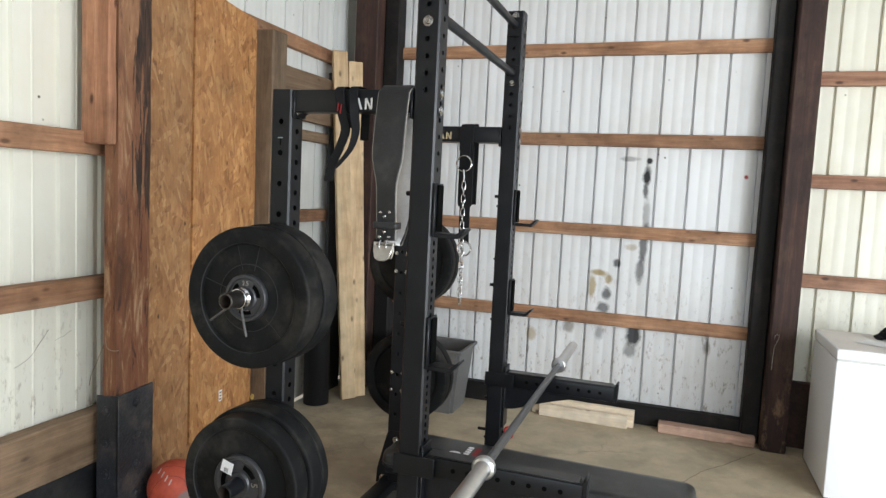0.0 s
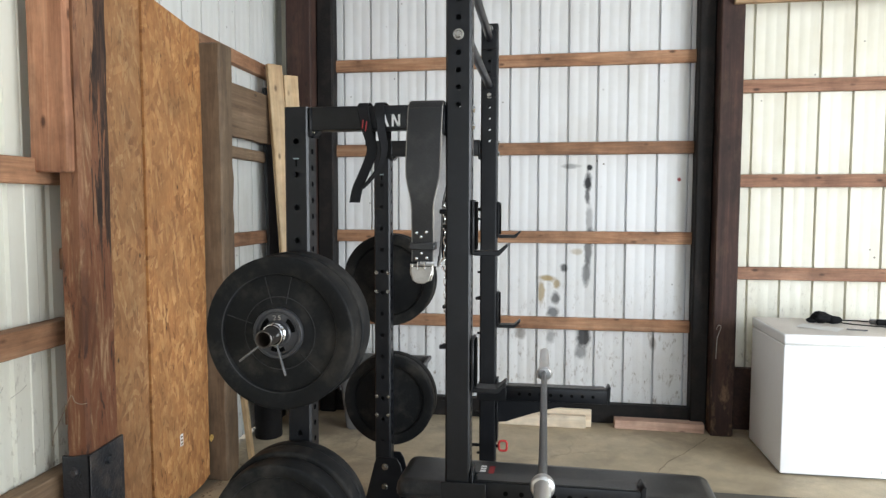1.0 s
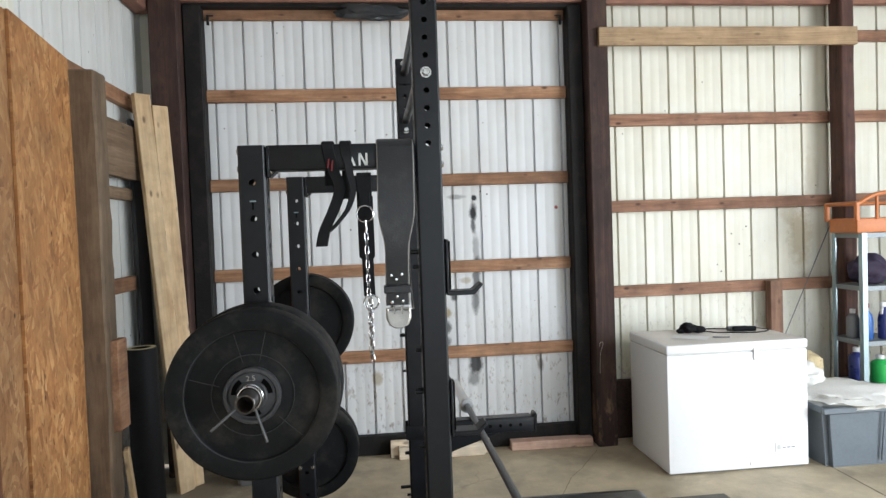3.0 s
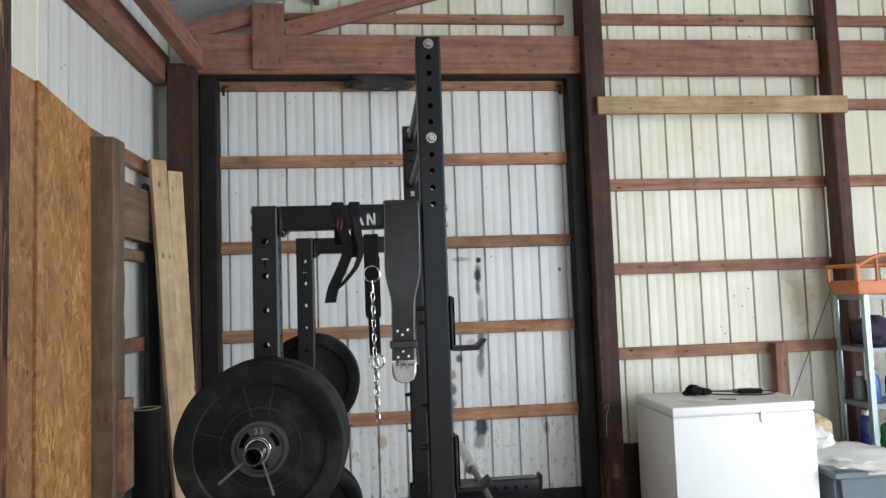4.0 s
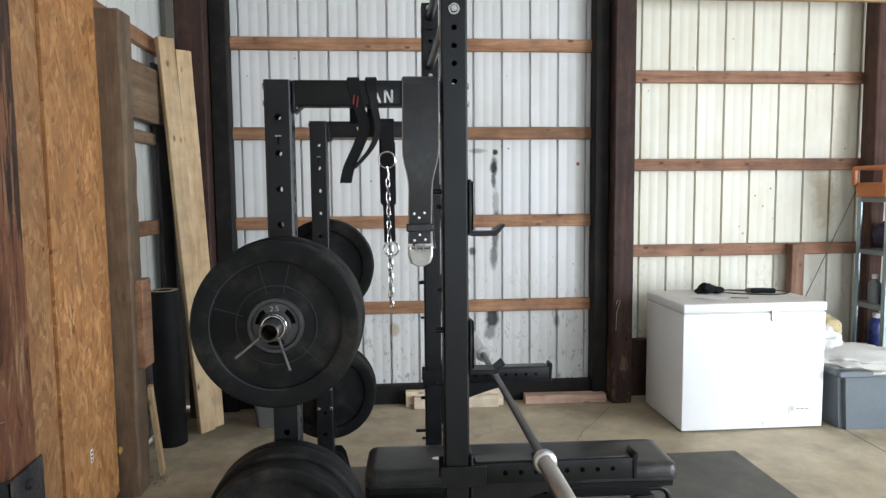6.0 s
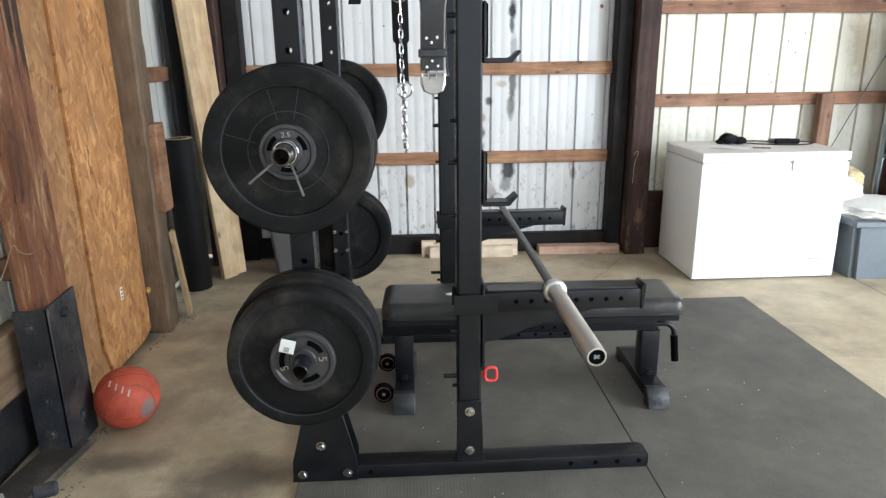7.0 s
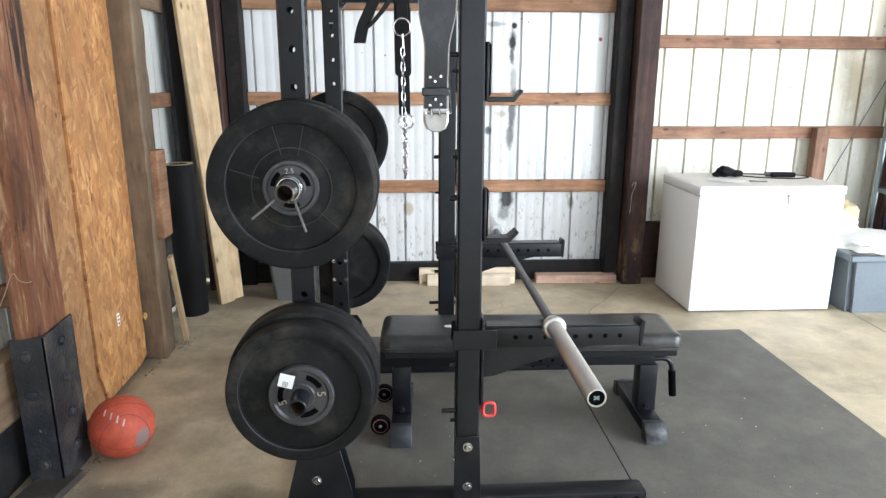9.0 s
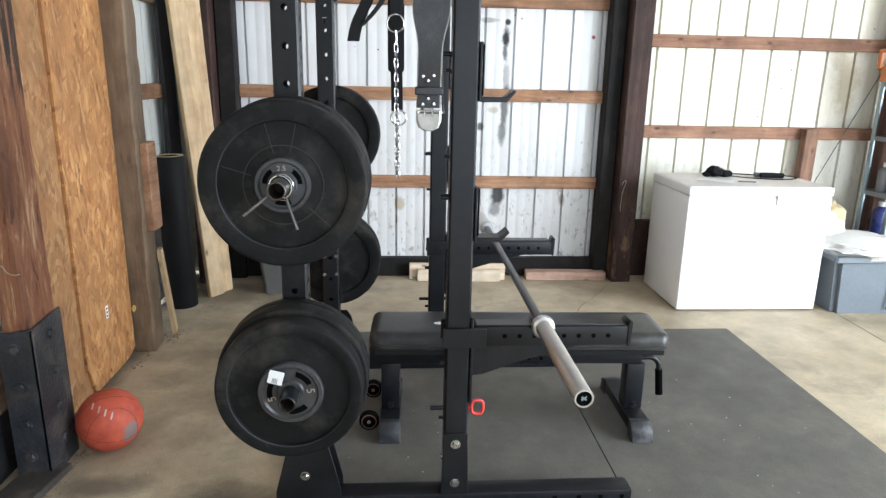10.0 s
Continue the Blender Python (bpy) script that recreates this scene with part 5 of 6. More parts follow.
def iron_plate(y_face, z, R, digits, turn, label):
    p = thing("iron_plate", label, "weight plate", group="small iron plates")
    p.matrix_world = pose(XR + 0.008, y_face, z)
    t = 0.02
    part("disc", lathe([(0.0255, 0.0), (0.036, 0.0), (0.040, 0.006), (R * 0.80, 0.007), (R * 0.86, 0.001), (R * 0.97, 0.001), (R, 0.005), (R, t - 0.003), (R * 0.97, t), (0.0255, t)], 56, "y"), M_IRON, p)
    for a in (turn, turn + 120, turn + 240):
        pts = []
        for s in (-1, 1):
            for k in range(7):
                t_ = radians(a) + s * (0.42 - 0.14 * k if s > 0 else 0.42 - 0.14 * k)
                rr = R * (0.72 if s > 0 else 0.56)
                pts.append((rr * math.cos(t_), rr * math.sin(t_)))
        part("grip_slot", prism(pts, 0.0035, 0.0062, "y", 0), M_DARK, p)
    for ang, d in digits:
        c = bpy.data.curves.new("digit", "FONT")
        c.body, c.size, c.extrude, c.align_x, c.align_y = d, R * (0.36 if len(d) == 1 else 0.27), 0.0012, "CENTER", "CENTER"
        me = bpy.data.meshes.new_from_object(bpy.data.objects.new("tmp", c))
        me.materials.clear()
        me.materials.append(M_WORN)
        o_ = part("digit", me, None, p, "raised number")
        o_.matrix_local = pose(R * 0.60 * math.cos(radians(ang)), 0.0062, R * 0.60 * math.sin(radians(ang)), 90, 0, 0) @ pose(0, 0, 0, 0, 0, 0) @ pose(0, 0, 0, 0, 0, ang - 90)
    return p


XL = XR + 0.003  # line of the lower near peg's load
bumper(1.877, 1.145, 0.079, 0.2285, False)
bumper(1.786, 1.145, 0.088, 0.2235)
iron_plate(1.777, 1.147, 0.074, ((92, "2.5"), (270, "2.5")), 30, "small grey iron plate marked 2.5 on the upper peg")
bumper(1.917, 0.552, 0.042, 0.2225, False, x=XL)
bumper(1.850, 0.552, 0.065, 0.2235, False, x=XL)
bumper(1.775, 0.551, 0.073, 0.2115, False, x=XL, ridge=0.83)
iron_plate(1.765, 0.552, 0.093, ((5, "5"), (200, "5")), 50, "grey iron plate marked 5 with a paper tag")
tag = solo("paper_tag", box(-0.021, 0.021, 0, 0.0015, -0.021, 0.021, 0.0003), M_PAPER, "white paper price tag stuck on the iron plate", "tag", pose(-1.180, 1.7595, 0.604, 4, 16, 0))
tag_bars = [part("print", box(-0.008 + 0.004 * k, -0.006 + 0.004 * k, -0.0008, 0.0002, -0.018, -0.002, 0), M_SEAL, tag, "printed bar") for k in range(4)]
for z, R in ((1.149, 0.225), (0.552, 0.225)):
    bumper(YF + T + 0.009 + 0.060, z, 0.060, R, False, 1)
    bumper(YF + T + 0.009 + 0.123, z, 0.062, R, False, 1)

clip = thing("spring_collar", "chrome spring collar with two handles on the upper peg", "spring collar")
cy = 1.744
coil = [((XR + 0.008) + 0.0285 * math.cos(a), cy + 0.007 * a / (2 * math.pi), 1.149 + 0.0285 * math.sin(a)) for a in [math.radians(-60 + 15 * k) for k in range(int((360 * 3 + 290) / 15))]]
part("coil", sweep(coil, 0.0034, 8), M_CHROME, clip)
part("handle", sweep(smooth_path([coil[0], (coil[0][0] + 0.006, cy - 0.004, coil[0][2] - 0.02), (coil[0][0] + 0.028, cy - 0.012, coil[0][2] - 0.085)], 5), 0.0036, 8), M_CLIP, clip)
part("handle", sweep(smooth_path([coil[-1], (coil[-1][0] - 0.02, cy + 0.01, coil[-1][2] - 0.02), (coil[-1][0] - 0.072, cy - 0.004, coil[-1][2] - 0.062)], 5), 0.0036, 8), M_CLIP, clip)

# ---------------------------------------------------------------- barbell on the safety arms
bar = thing("barbell", "empty chrome barbell resting across the safety arms", "barbell")
bx0, by0, bx1, by1, bz = -0.387, 1.929, -0.384, 3.258, 0.688
yawb = math.degrees(math.atan2(bx0 - bx1, by1 - by0))
bar.matrix_world = pose((bx0 + bx1) / 2, (by0 + by1) / 2, bz, 0, 0, yawb)
HB = 0.655
part("shaft", lathe([(0.0001, -HB), (0.0142, -HB), (0.0142, HB), (0.0001, HB)], 28, "y"), M_SHAFT, bar)
for s in (-1, 1):
    prof = [(0.0145, HB - 0.001), (0.030, HB - 0.001), (0.0345, HB + 0.003), (0.0365, HB + 0.010), (0.0365, HB + 0.022), (0.033, HB + 0.028), (0.0265, HB + 0.031), (0.0248, HB + 0.036), (0.0248, HB + 0.484), (0.0235, HB + 0.487), (0.020, HB + 0.487), (0.0198, HB + 0.4845)]
    part("sleeve", lathe([(r, s * h) for r, h in prof], 40, "y"), M_SLEEVE, bar, "bright steel sleeve")
    cap = part("end_cap", lathe([(0.0198, s * (HB + 0.4845)), (0.0001, s * (HB + 0.4845))], 32, "y"), M_DARK, bar, "black end cap with a pale mark")
    for a_ in (35, -35):
        part("mark", moved(box(-0.008, 0.008, -0.0004, 0.0004, -0.0022, 0.0022, 0), pose(0, s * (HB + 0.485), 0, 0, a_, 0)), M_GALV, cap)

# ---------------------------------------------------------------- belts and straps
YB = YN + T / 2 - 0.033  # near face of the near cross tube


def draped(x, y0, y1, ztop, drop_front, drop_back):
    """A line over a cross tube: up the back, over the top, down the front."""
    return [(x, y1 + 0.012, ztop - drop_back), (x, y1 + 0.010, ztop - drop_back * 0.5), (x, y1 + 0.007, ztop - 0.02), (x, y1 - 0.008, ztop + 0.005), (x, (y0 + y1) / 2, ztop + 0.007), (x, y0 + 0.008, ztop + 0.004), (x, y0 - 0.008, ztop - 0.02), (x, y0 - 0.012, ztop - drop_front * 0.5), (x, y0 - 0.010, ztop - drop_front)]


belt = thing("lifting_belt", "wide black leather lifting belt draped over the cross tube", "lifting belt")
xb = -0.744
path, widths = [], []
for k in range(41):
    t = k / 40
    if t < 0.42:      # back leg, bottom to top
        u = t / 0.42
        path.append((xb + 0.006 * (1 - u), YB + 0.004 + 0.069 * u ** 0.7 + 0.062 * math.sin(math.pi * u ** 0.8), 1.33 + 0.47 * u))
    elif t < 0.55:
        u = (t - 0.42) / 0.13
        path.append((xb, YB + 0.073 - 0.088 * u, 1.80 + 0.026 * math.sin(math.pi * u)))
    else:
        u = (t - 0.55) / 0.45
        path.append((xb - 0.008 * u, YB - 0.015 - 0.022 * math.sin(math.pi * min(u * 1.1, 1)), 1.80 - 0.455 * u))
    z = path[-1][2]
    front = t >= 0.5
    widths.append(0.102 if z > 1.62 else 0.064 if z < 1.50 else 0.064 + 0.038 * (0.5 - 0.5 * math.cos(math.pi * (z - 1.50) / 0.12)))
part("band", ribbon(path, widths, 0.009), M_LEATHER, belt)
inner = [(x, y + (0.0052 if i > 19 else -0.0052), z) for i, (x, y, z) in enumerate(path)]
part("lining", ribbon([p for i, p in enumerate(inner) if i < 17], [w - 0.006 for i, w in enumerate(widths) if i < 17], 0.002), M_SUEDE, belt, "pale perforated suede lining")
part("lining", ribbon([p for i, p in enumerate(inner) if i > 23], [w - 0.004 for i, w in enumerate(widths) if i > 23], 0.002), M_SUEDE, belt, "pale suede lining")
for s in (-1, 1):
    part("edge_binding", sweep([(x + s * (w / 2), y, z) for (x, y, z), w in zip(path, widths)], 0.0024, 6), M_EDGE, belt, "worn pale edge")
zk = 1.392
xf = xb - 0.007
part("keeper", merge(box(xf - 0.039, xf + 0.039, YB - 0.036, YB - 0.028, zk - 0.011, zk + 0.011, 0.003), box(xf - 0.039, xf - 0.033, YB - 0.03, YB + 0.01, zk - 0.011, zk + 0.011, 0.002), box(xf + 0.033, xf + 0.039, YB - 0.03, YB + 0.01, zk - 0.011, zk + 0.011, 0.002)), M_LEATHER, belt, "black leather keeper loop")
RIVET = mesh_of(lathe([(0.0001, -0.004), (0.004, -0.0035), (0.0058, -0.001), (0.0058, 0.001)], 14, "y"), M_CHROME)
for dx, z in ((-0.017, 1.432), (0.013, 1.434), (-0.003, 1.420), (-0.002, 1.371), (-0.017, 1.355), (0.014, 1.357)):
    part("rivet", RIVET, None, belt, "chrome rivet").location = (xf + dx, YB - 0.027, z)
bk = [(xf + 0.031 * sx, YB - 0.030, z) for sx, z in ((-1, 1.337), (-1.02, 1.31), (-0.85, 1.292), (0.85, 1.292), (1.02, 1.31), (1, 1.337))]
part("buckle", merge(sweep(bk, 0.0045, 8), sweep([(xf - 0.036, YB - 0.026, 1.335), (xf + 0.036, YB - 0.026, 1.335)], 0.0045, 8), moved(prism([(-0.031, 0.0), (-0.031, -0.02), (-0.024, -0.042), (-0.010, -0.050), (0.010, -0.050), (0.024, -0.042), (0.031, -0.02), (0.031, 0.0)], -0.003, 0.003, "y", 0.0015), pose(xf, YB - 0.033, 1.330, -16, 0, 0))), M_WORN, belt, "worn chrome roller buckle")
for dx in (-0.012, 0.010):
    part("prong", rod((xf + dx, YB - 0.030, 1.345), (xf + dx, YB - 0.040, 1.322), 0.0026, 8), M_CHROME, belt)

straps = thing("lifting_straps", "pair of black webbing straps with red stitching over the cross tube", "lifting straps")
p1 = smooth_path([(-0.935, YB + 0.075, 1.70), (-0.935, YB + 0.074, 1.80), (-0.936, YB + 0.03, 1.823), (-0.936, YB - 0.008, 1.808), (-0.922, YB - 0.014, 1.74), (-0.905, YB - 0.018, 1.685), (-0.922, YB - 0.02, 1.63), (-0.95, YB - 0.018, 1.57), (-0.962, YB - 0.015, 1.522)], 5)
part("strap", ribbon(p1, 0.034, 0.005), M_WEB, straps)
p2 = smooth_path([(-0.885, YB + 0.078, 1.66), (-0.885, YB + 0.076, 1.80), (-0.885, YB + 0.03, 1.823), (-0.886, YB - 0.008, 1.808), (-0.876, YB - 0.016, 1.73), (-0.868, YB - 0.02, 1.68), (-0.882, YB - 0.02, 1.63), (-0.912, YB - 0.02, 1.59), (-0.938, YB - 0.018, 1.564)], 5)
part("strap", ribbon(p2, [0.032] * 20 + [0.032 - 0.0008 * k for k in range(len(p2) - 20)], 0.005, [(1, 0, 0)] * 18 + [(1, 1.1, 0.25)] * (len(p2) - 18)), M_WEB, straps)
for dx, dz, h in ((-0.006, 0, 0.026), (0.004, -0.008, 0.030)):
    part("stitching", moved(box(-0.0018, 0.0018, -0.001, 0.001, 0, h, 0), pose(-0.930 + dx, YB - 0.0185, 1.744 + dz, 0, 8, 0)), M_RED, straps, "red printed mark")

YD = YF + T / 2 - 0.033
dip = thing("dip_belt", "black webbing dip belt with steel chain over a cross tube", "dip belt")
xd = -0.846
pd = smooth_path([(xd, YD + 0.078, 1.45), (xd, YD + 0.076, 1.79), (xd, YD + 0.03, 1.822), (xd, YD - 0.008, 1.805), (xd, YD - 0.014, 1.70)], 6)
part("strap", ribbon(pd, 0.068, 0.008), M_WEB, dip)
part("loop", ribbon([(xd, YD - 0.022, 1.735), (xd, YD - 0.026, 1.69), (xd, YD - 0.024, 1.655)], 0.05, 0.01), M_WEB, dip)
part("strap", ribbon(smooth_path([(xd + 0.002, YD - 0.006, 1.72), (xd + 0.002, YD - 0.004, 1.60), (xd + 0.003, YD - 0.004, 1.46), (xd + 0.004, YD - 0.004, 1.44), (xd + 0.005, YD - 0.006, 1.42), (xd + 0.008, YD - 0.008, 1.27)], 5), [0.072] * 11 + [0.07, 0.066, 0.062, 0.060, 0.058] + [0.052] * 10, 0.012), M_WEB, dip)
def ring(cx, cy_, cz, r, wire=0.0042):
    return sweep([(cx + r * math.cos(2 * math.pi * k / 28), cy_, cz + r * math.sin(2 * math.pi * k / 28)) for k in range(28)], wire, 8, True)
part("ring", ring(xd, YD - 0.034, 1.640, 0.036), M_CHROME, dip, "steel ring")
part("ring", ring(xd + 0.014, YD - 0.014, 1.242, 0.033), M_CHROME, dip, "steel ring")
part("snap_hook", sweep(smooth_path([(xd, YD - 0.036, 1.612), (xd + 0.004, YD - 0.036, 1.58), (xd + 0.002, YD - 0.036, 1.555)], 4), 0.005, 8), M_CHROME, dip)
LINK = mesh_of(sweep([(0.0085 * (1 if math.cos(a) > 0 else -1) * abs(math.cos(a)) ** 0.7, 0, 0.020 * (1 if math.sin(a) > 0 else -1) * abs(math.sin(a)) ** 0.7) for a in [2 * math.pi * k / 20 for k in range(20)]], 0.0023, 6, True), M_CHROME)
for k in range(18):
    z = 1.54 - 0.0315 * k
    part("link", LINK, None, dip).matrix_local = pose(xd + 0.002 + 0.001 * k * 0.25, YD - 0.030, z, 0, 0, 90 * (k % 2) + 25)
    if z < 1.26:
        part("link", LINK, None, dip).matrix_local = pose(xd + 0.012, YD - 0.034, z - 0.012, 0, 4, 90 * (k % 2) + 60)

# ---------------------------------------------------------------- bench
bench = thing("flat_bench", "black flat weight bench with a padded vinyl top and wheels", "bench")
BX, BY = -0.352, 2.545
bench.matrix_world = pose(BX + 0.004, BY - 0.005, 0.019, 0, 0, -1.6)
pad = padded(round_rect(1.19, 0.285, 0.045), [(0.006, 0.378), (0.0, 0.384), (0.0, 0.408), (0.002, 0.422), (0.007, 0.434), (0.016, 0.441), (0.04, 0.444)])
bp = part("pad", pad, M_VINYL, bench, "black vinyl pad")
seam = [(x, y) for x, y in round_rect(1.192, 0.287, 0.046)]
part("piping", sweep([(x, y, 0.398) for x, y in seam], 0.0022, 6, True), M_VINYL, bp)
part("board", box(-0.575, 0.575, -0.125, 0.125, 0.352, 0.3775, 0.003), M_BLACK, bench)
part("spine", box(-0.60, 0.52, -0.038, 0.038, 0.276, 0.351, 0.005, 2), M_BLACK, bench)
for x in (-0.515, 0.50):
    part("leg", box(x - 0.038, x + 0.038, -0.038, 0.038, 0.072, 0.275, 0.005, 2), M_BLACK, bench)
    part("foot", box(x - 0.041, x + 0.041, -0.125, 0.235, 0.022, 0.070, 0.005, 2), M_BLACK, bench)
    part("foot_cap", prism([(-0.19, 0.0), (-0.125, 0.0), (-0.12, 0.074), (-0.145, 0.074), (-0.178, 0.045)], x - 0.043, x + 0.043, "x", 0.003), M_FOOT, bench, "scuffed black rubber foot")
    part("foot_cap", prism([(0.235, 0.0), (0.29, 0.0), (0.285, 0.06), (0.24, 0.074)], x - 0.043, x + 0.043, "x", 0.003), M_FOOT, bench, "scuffed black rubber foot")
    ob = bolt(bench, x, -0.039, 0.09, 0, 1.0)
    ob.data = DARK_BOLT
part("handle", sweep(smooth_path([(0.52, 0.0, 0.288), (0.575, 0.0, 0.288), (0.604, 0.0, 0.262), (0.613, 0.0, 0.20)], 6), 0.011, 12), M_BLACK, bench)
part("handle_grip", sweep(smooth_path([(0.609, 0.0, 0.235), (0.613, 0.0, 0.20), (0.622, 0.0, 0.122)], 6), 0.0155, 14), M_DARK, bench, "black foam grip")
for y in (-0.08, 0.20):
    wh = part("wheel", lathe([(0.006, -0.014), (0.036, -0.014), (0.040, -0.010), (0.040, 0.010), (0.036, 0.014), (0.006, 0.014)], 32, "y"), M_DARK, bench)
    wh.location = (-0.60, y, 0.045)
    part("hub", lathe([(0.0001, -0.019), (0.008, -0.018), (0.009, -0.014)], 14, "y"), M_CHROME, wh)
    part("rim_stripe", lathe([(0.027, -0.0145), (0.031, -0.0145)], 28, "y"), M_WHEEL_RING, wh)
for x in (-0.05, 0.0, 0.05, 0.10, 0.15):
    part("hole", lathe([(0.0001, 0.0), (0.007, 0.0), (0.007, 0.001)], 12, "y"), M_DARK, bench).location = (x, -0.0387, 0.300)
part("badge", moved(lathe([(0.0001, 0.0008), (0.011, 0.0008), (0.011, 0.0)], 24, "z"), Matrix.Translation((-0.318, -0.018, 0.4441)) @ Matrix.Diagonal((2.1, 1.3, 1, 1))), M_WHITE, bp, "white oval maker's badge")
for k in range(5):
    part("badge", box(-0.284, -0.262, -0.042 + 0.023 * k, -0.026 + 0.023 * k, 0.4441, 0.4448, 0), M_WHITE, bp, "white printed bar")
part("badge", box(-0.250, -0.228, -0.042, 0.066, 0.4441, 0.4448, 0), M_RED, bp, "red maker's print")

# ---------------------------------------------------------------- chest freezer and what lies on it
frz = thing("chest_freezer", "white enamel chest freezer with a dusty lid", "freezer")
X0, X1, Y0, Y1, ZT = 0.934, 1.845, 3.892, 4.47, 0.80
frz.matrix_world = pose(X0, Y0, 0)
W, D = X1 - X0, Y1 - Y0
part("body", box(0, W, 0, D, 0.012, 0.738, 0.006, 3), M_FRZ, frz)
part("plinth", box(0.02, W - 0.02, 0.02, D - 0.02, 0.0, 0.013, 0.002), M_SEAL, frz)
part("gasket", box(0.006, W - 0.006, 0.006, D - 0.004, 0.7385, 0.7475, 0.001), M_GASKET, frz, "pale rubber gasket")
lid = part("lid", box(-0.003, W + 0.003, -0.006, D, 0.748, 0.802, 0.008, 3), M_FRZ, frz, "white lid with dust on top")
part("lid_top", box(0.008, W - 0.008, 0.006, D - 0.01, 0.8022, 0.8036, 0.0005), M_FRZ_TOP, lid, "dusty lid top")
part("latch", prism([(0.555, 0.765), (0.59, 0.765), (0.59, 0.70), (0.58, 0.685), (0.563, 0.685), (0.555, 0.70)], -0.0105, -0.0065, "y", 0.002), M_FRZ, frz)
part("lock", lathe([(0.0001, -0.004), (0.008, -0.004), (0.009, 0.001)], 20, "y"), M_CHROME, frz).location = (0.855, 0.0, 0.655)
part("control_panel", box(0.69, 0.86, -0.0035, 0.001, 0.10, 0.165, 0.001), M_FRZ, frz, "white control panel")
part("dial", box(0.70, 0.722, -0.006, -0.003, 0.12, 0.15, 0.002), M_GASKET, frz, "grey temperature dial")
for k in range(3):
    part("print", box(0.735 + 0.03 * k, 0.757 + 0.03 * k, -0.0042, -0.0034, 0.128, 0.134, 0), M_TOTE, frz)
part("drain_cap", lathe([(0.0001, -0.006), (0.012, -0.005), (0.014, 0.001)], 20, "y"), M_FRZ, frz).location = (0.535, 0.0, 0.045)

cap = thing("knit_cap", "black crumpled knit cap on the freezer lid", "cap")
part("cloth", merge(moved(blob(0.056, (1.15, 0.9, 0.62), 0.28, 1.5, 4, 4), pose(1.28, 4.30, 0.838, 0, 8, 20)), moved(blob(0.036, (1.2, 0.8, 0.7), 0.3, 1.6, 9, 3), pose(1.345, 4.285, 0.828, 0, 0, -15)), moved(blob(0.026, (1.3, 0.8, 0.6), 0.3, 1.6, 3, 3), pose(1.225, 4.30, 0.820))), M_WEB, cap)
sheet_ = thing("paper_sheet", "loose sheet of white paper on the freezer lid", "paper")
part("sheet", moved(ribbon([(0, -0.11, 0.0015), (0, -0.04, 0.002), (0, 0.04, 0.004), (0, 0.11, 0.002)], 0.15, 0.0012), pose(1.20, 4.12, 0.8045, 0, 0, 55)), M_PAPER, sheet_)
pen = thing("ballpoint_pen", "dark pen lying on the freezer lid", "pen")
part("barrel", rod((1.33, 4.08, 0.808), (1.43, 4.05, 0.808), 0.004, 10), M_SEAL, pen)
rope = thing("jump_rope", "black jump rope with a padded handle coiled on the lid", "jump rope")
lp = smooth_path([(1.60, 4.34, 0.809), (1.48, 4.40, 0.808), (1.38, 4.36, 0.808), (1.42, 4.27, 0.808), (1.55, 4.20, 0.808), (1.68, 4.17, 0.808), (1.80, 4.22, 0.808), (1.81, 4.30, 0.808), (1.74, 4.36, 0.81), (1.68, 4.34, 0.818)], 6)
part("cord", sweep(lp, 0.0035, 8), M_WEB, rope)
part("handle", rod((1.57, 4.26, 0.822), (1.72, 4.24, 0.822), 0.017, 16), M_WEB, rope)
part("handle", rod((1.55, 4.30, 0.820), (1.69, 4.30, 0.820), 0.015, 16), M_SEAL, rope)

# ---------------------------------------------------------------- tote, bag and shelf beside the freezer
tote = thing("storage_tote", "grey plastic storage tote heaped with white cloth", "tote")
tote.matrix_world = pose(2.16, 4.02, 0.001)
part("tub", tapered(0.44, 0.36, 0.53, 0.43, 0, 0.36, 0.004, 0.03), M_TOTE, tote)
part("rim", merge(*[box(*v, 0.006) for v in ((-0.285, 0.285, -0.235, -0.212, 0.345, 0.385), (-0.285, 0.285, 0.212, 0.235, 0.345, 0.385), (-0.285, -0.262, -0.212, 0.212, 0.345, 0.385), (0.262, 0.285, -0.212, 0.212, 0.345, 0.385))]), M_TOTE, tote, "pale grey rim")
for x in (0.12,):
    part("rib", moved(box(-0.006, 0.006, -0.006, 0.004, 0.03, 0.34, 0.003), pose(x, -0.196, 0, 6, 0, 0)), M_TOTE, tote)


def heap(name, label, mat, cx, cy, cz, sx, sy, sz, seed, rough=0.45):
    t_ = thing(name, label, "cloth")
    part("cloth", moved(blob(1.0, (sx, sy, sz), rough, 2.4, seed, 4), pose(cx, cy, cz)), mat, t_)


heap("white_cloth", "crumpled white cloth heaped on the tote", M_CLOTH, 2.17, 4.02, 0.405, 0.325, 0.275, 0.075, 2, 0.26)
heap("white_bag", "white bag slumped between tote and freezer", M_CLOTH, 2.02, 4.20, 0.46, 0.14, 0.14, 0.12, 6, 0.24)
heap("tan_cloth", "tan folded cloth on the white bag", M_TAN_CLOTH, 2.10, 4.26, 0.56, 0.10, 0.09, 0.08, 8, 0.24)

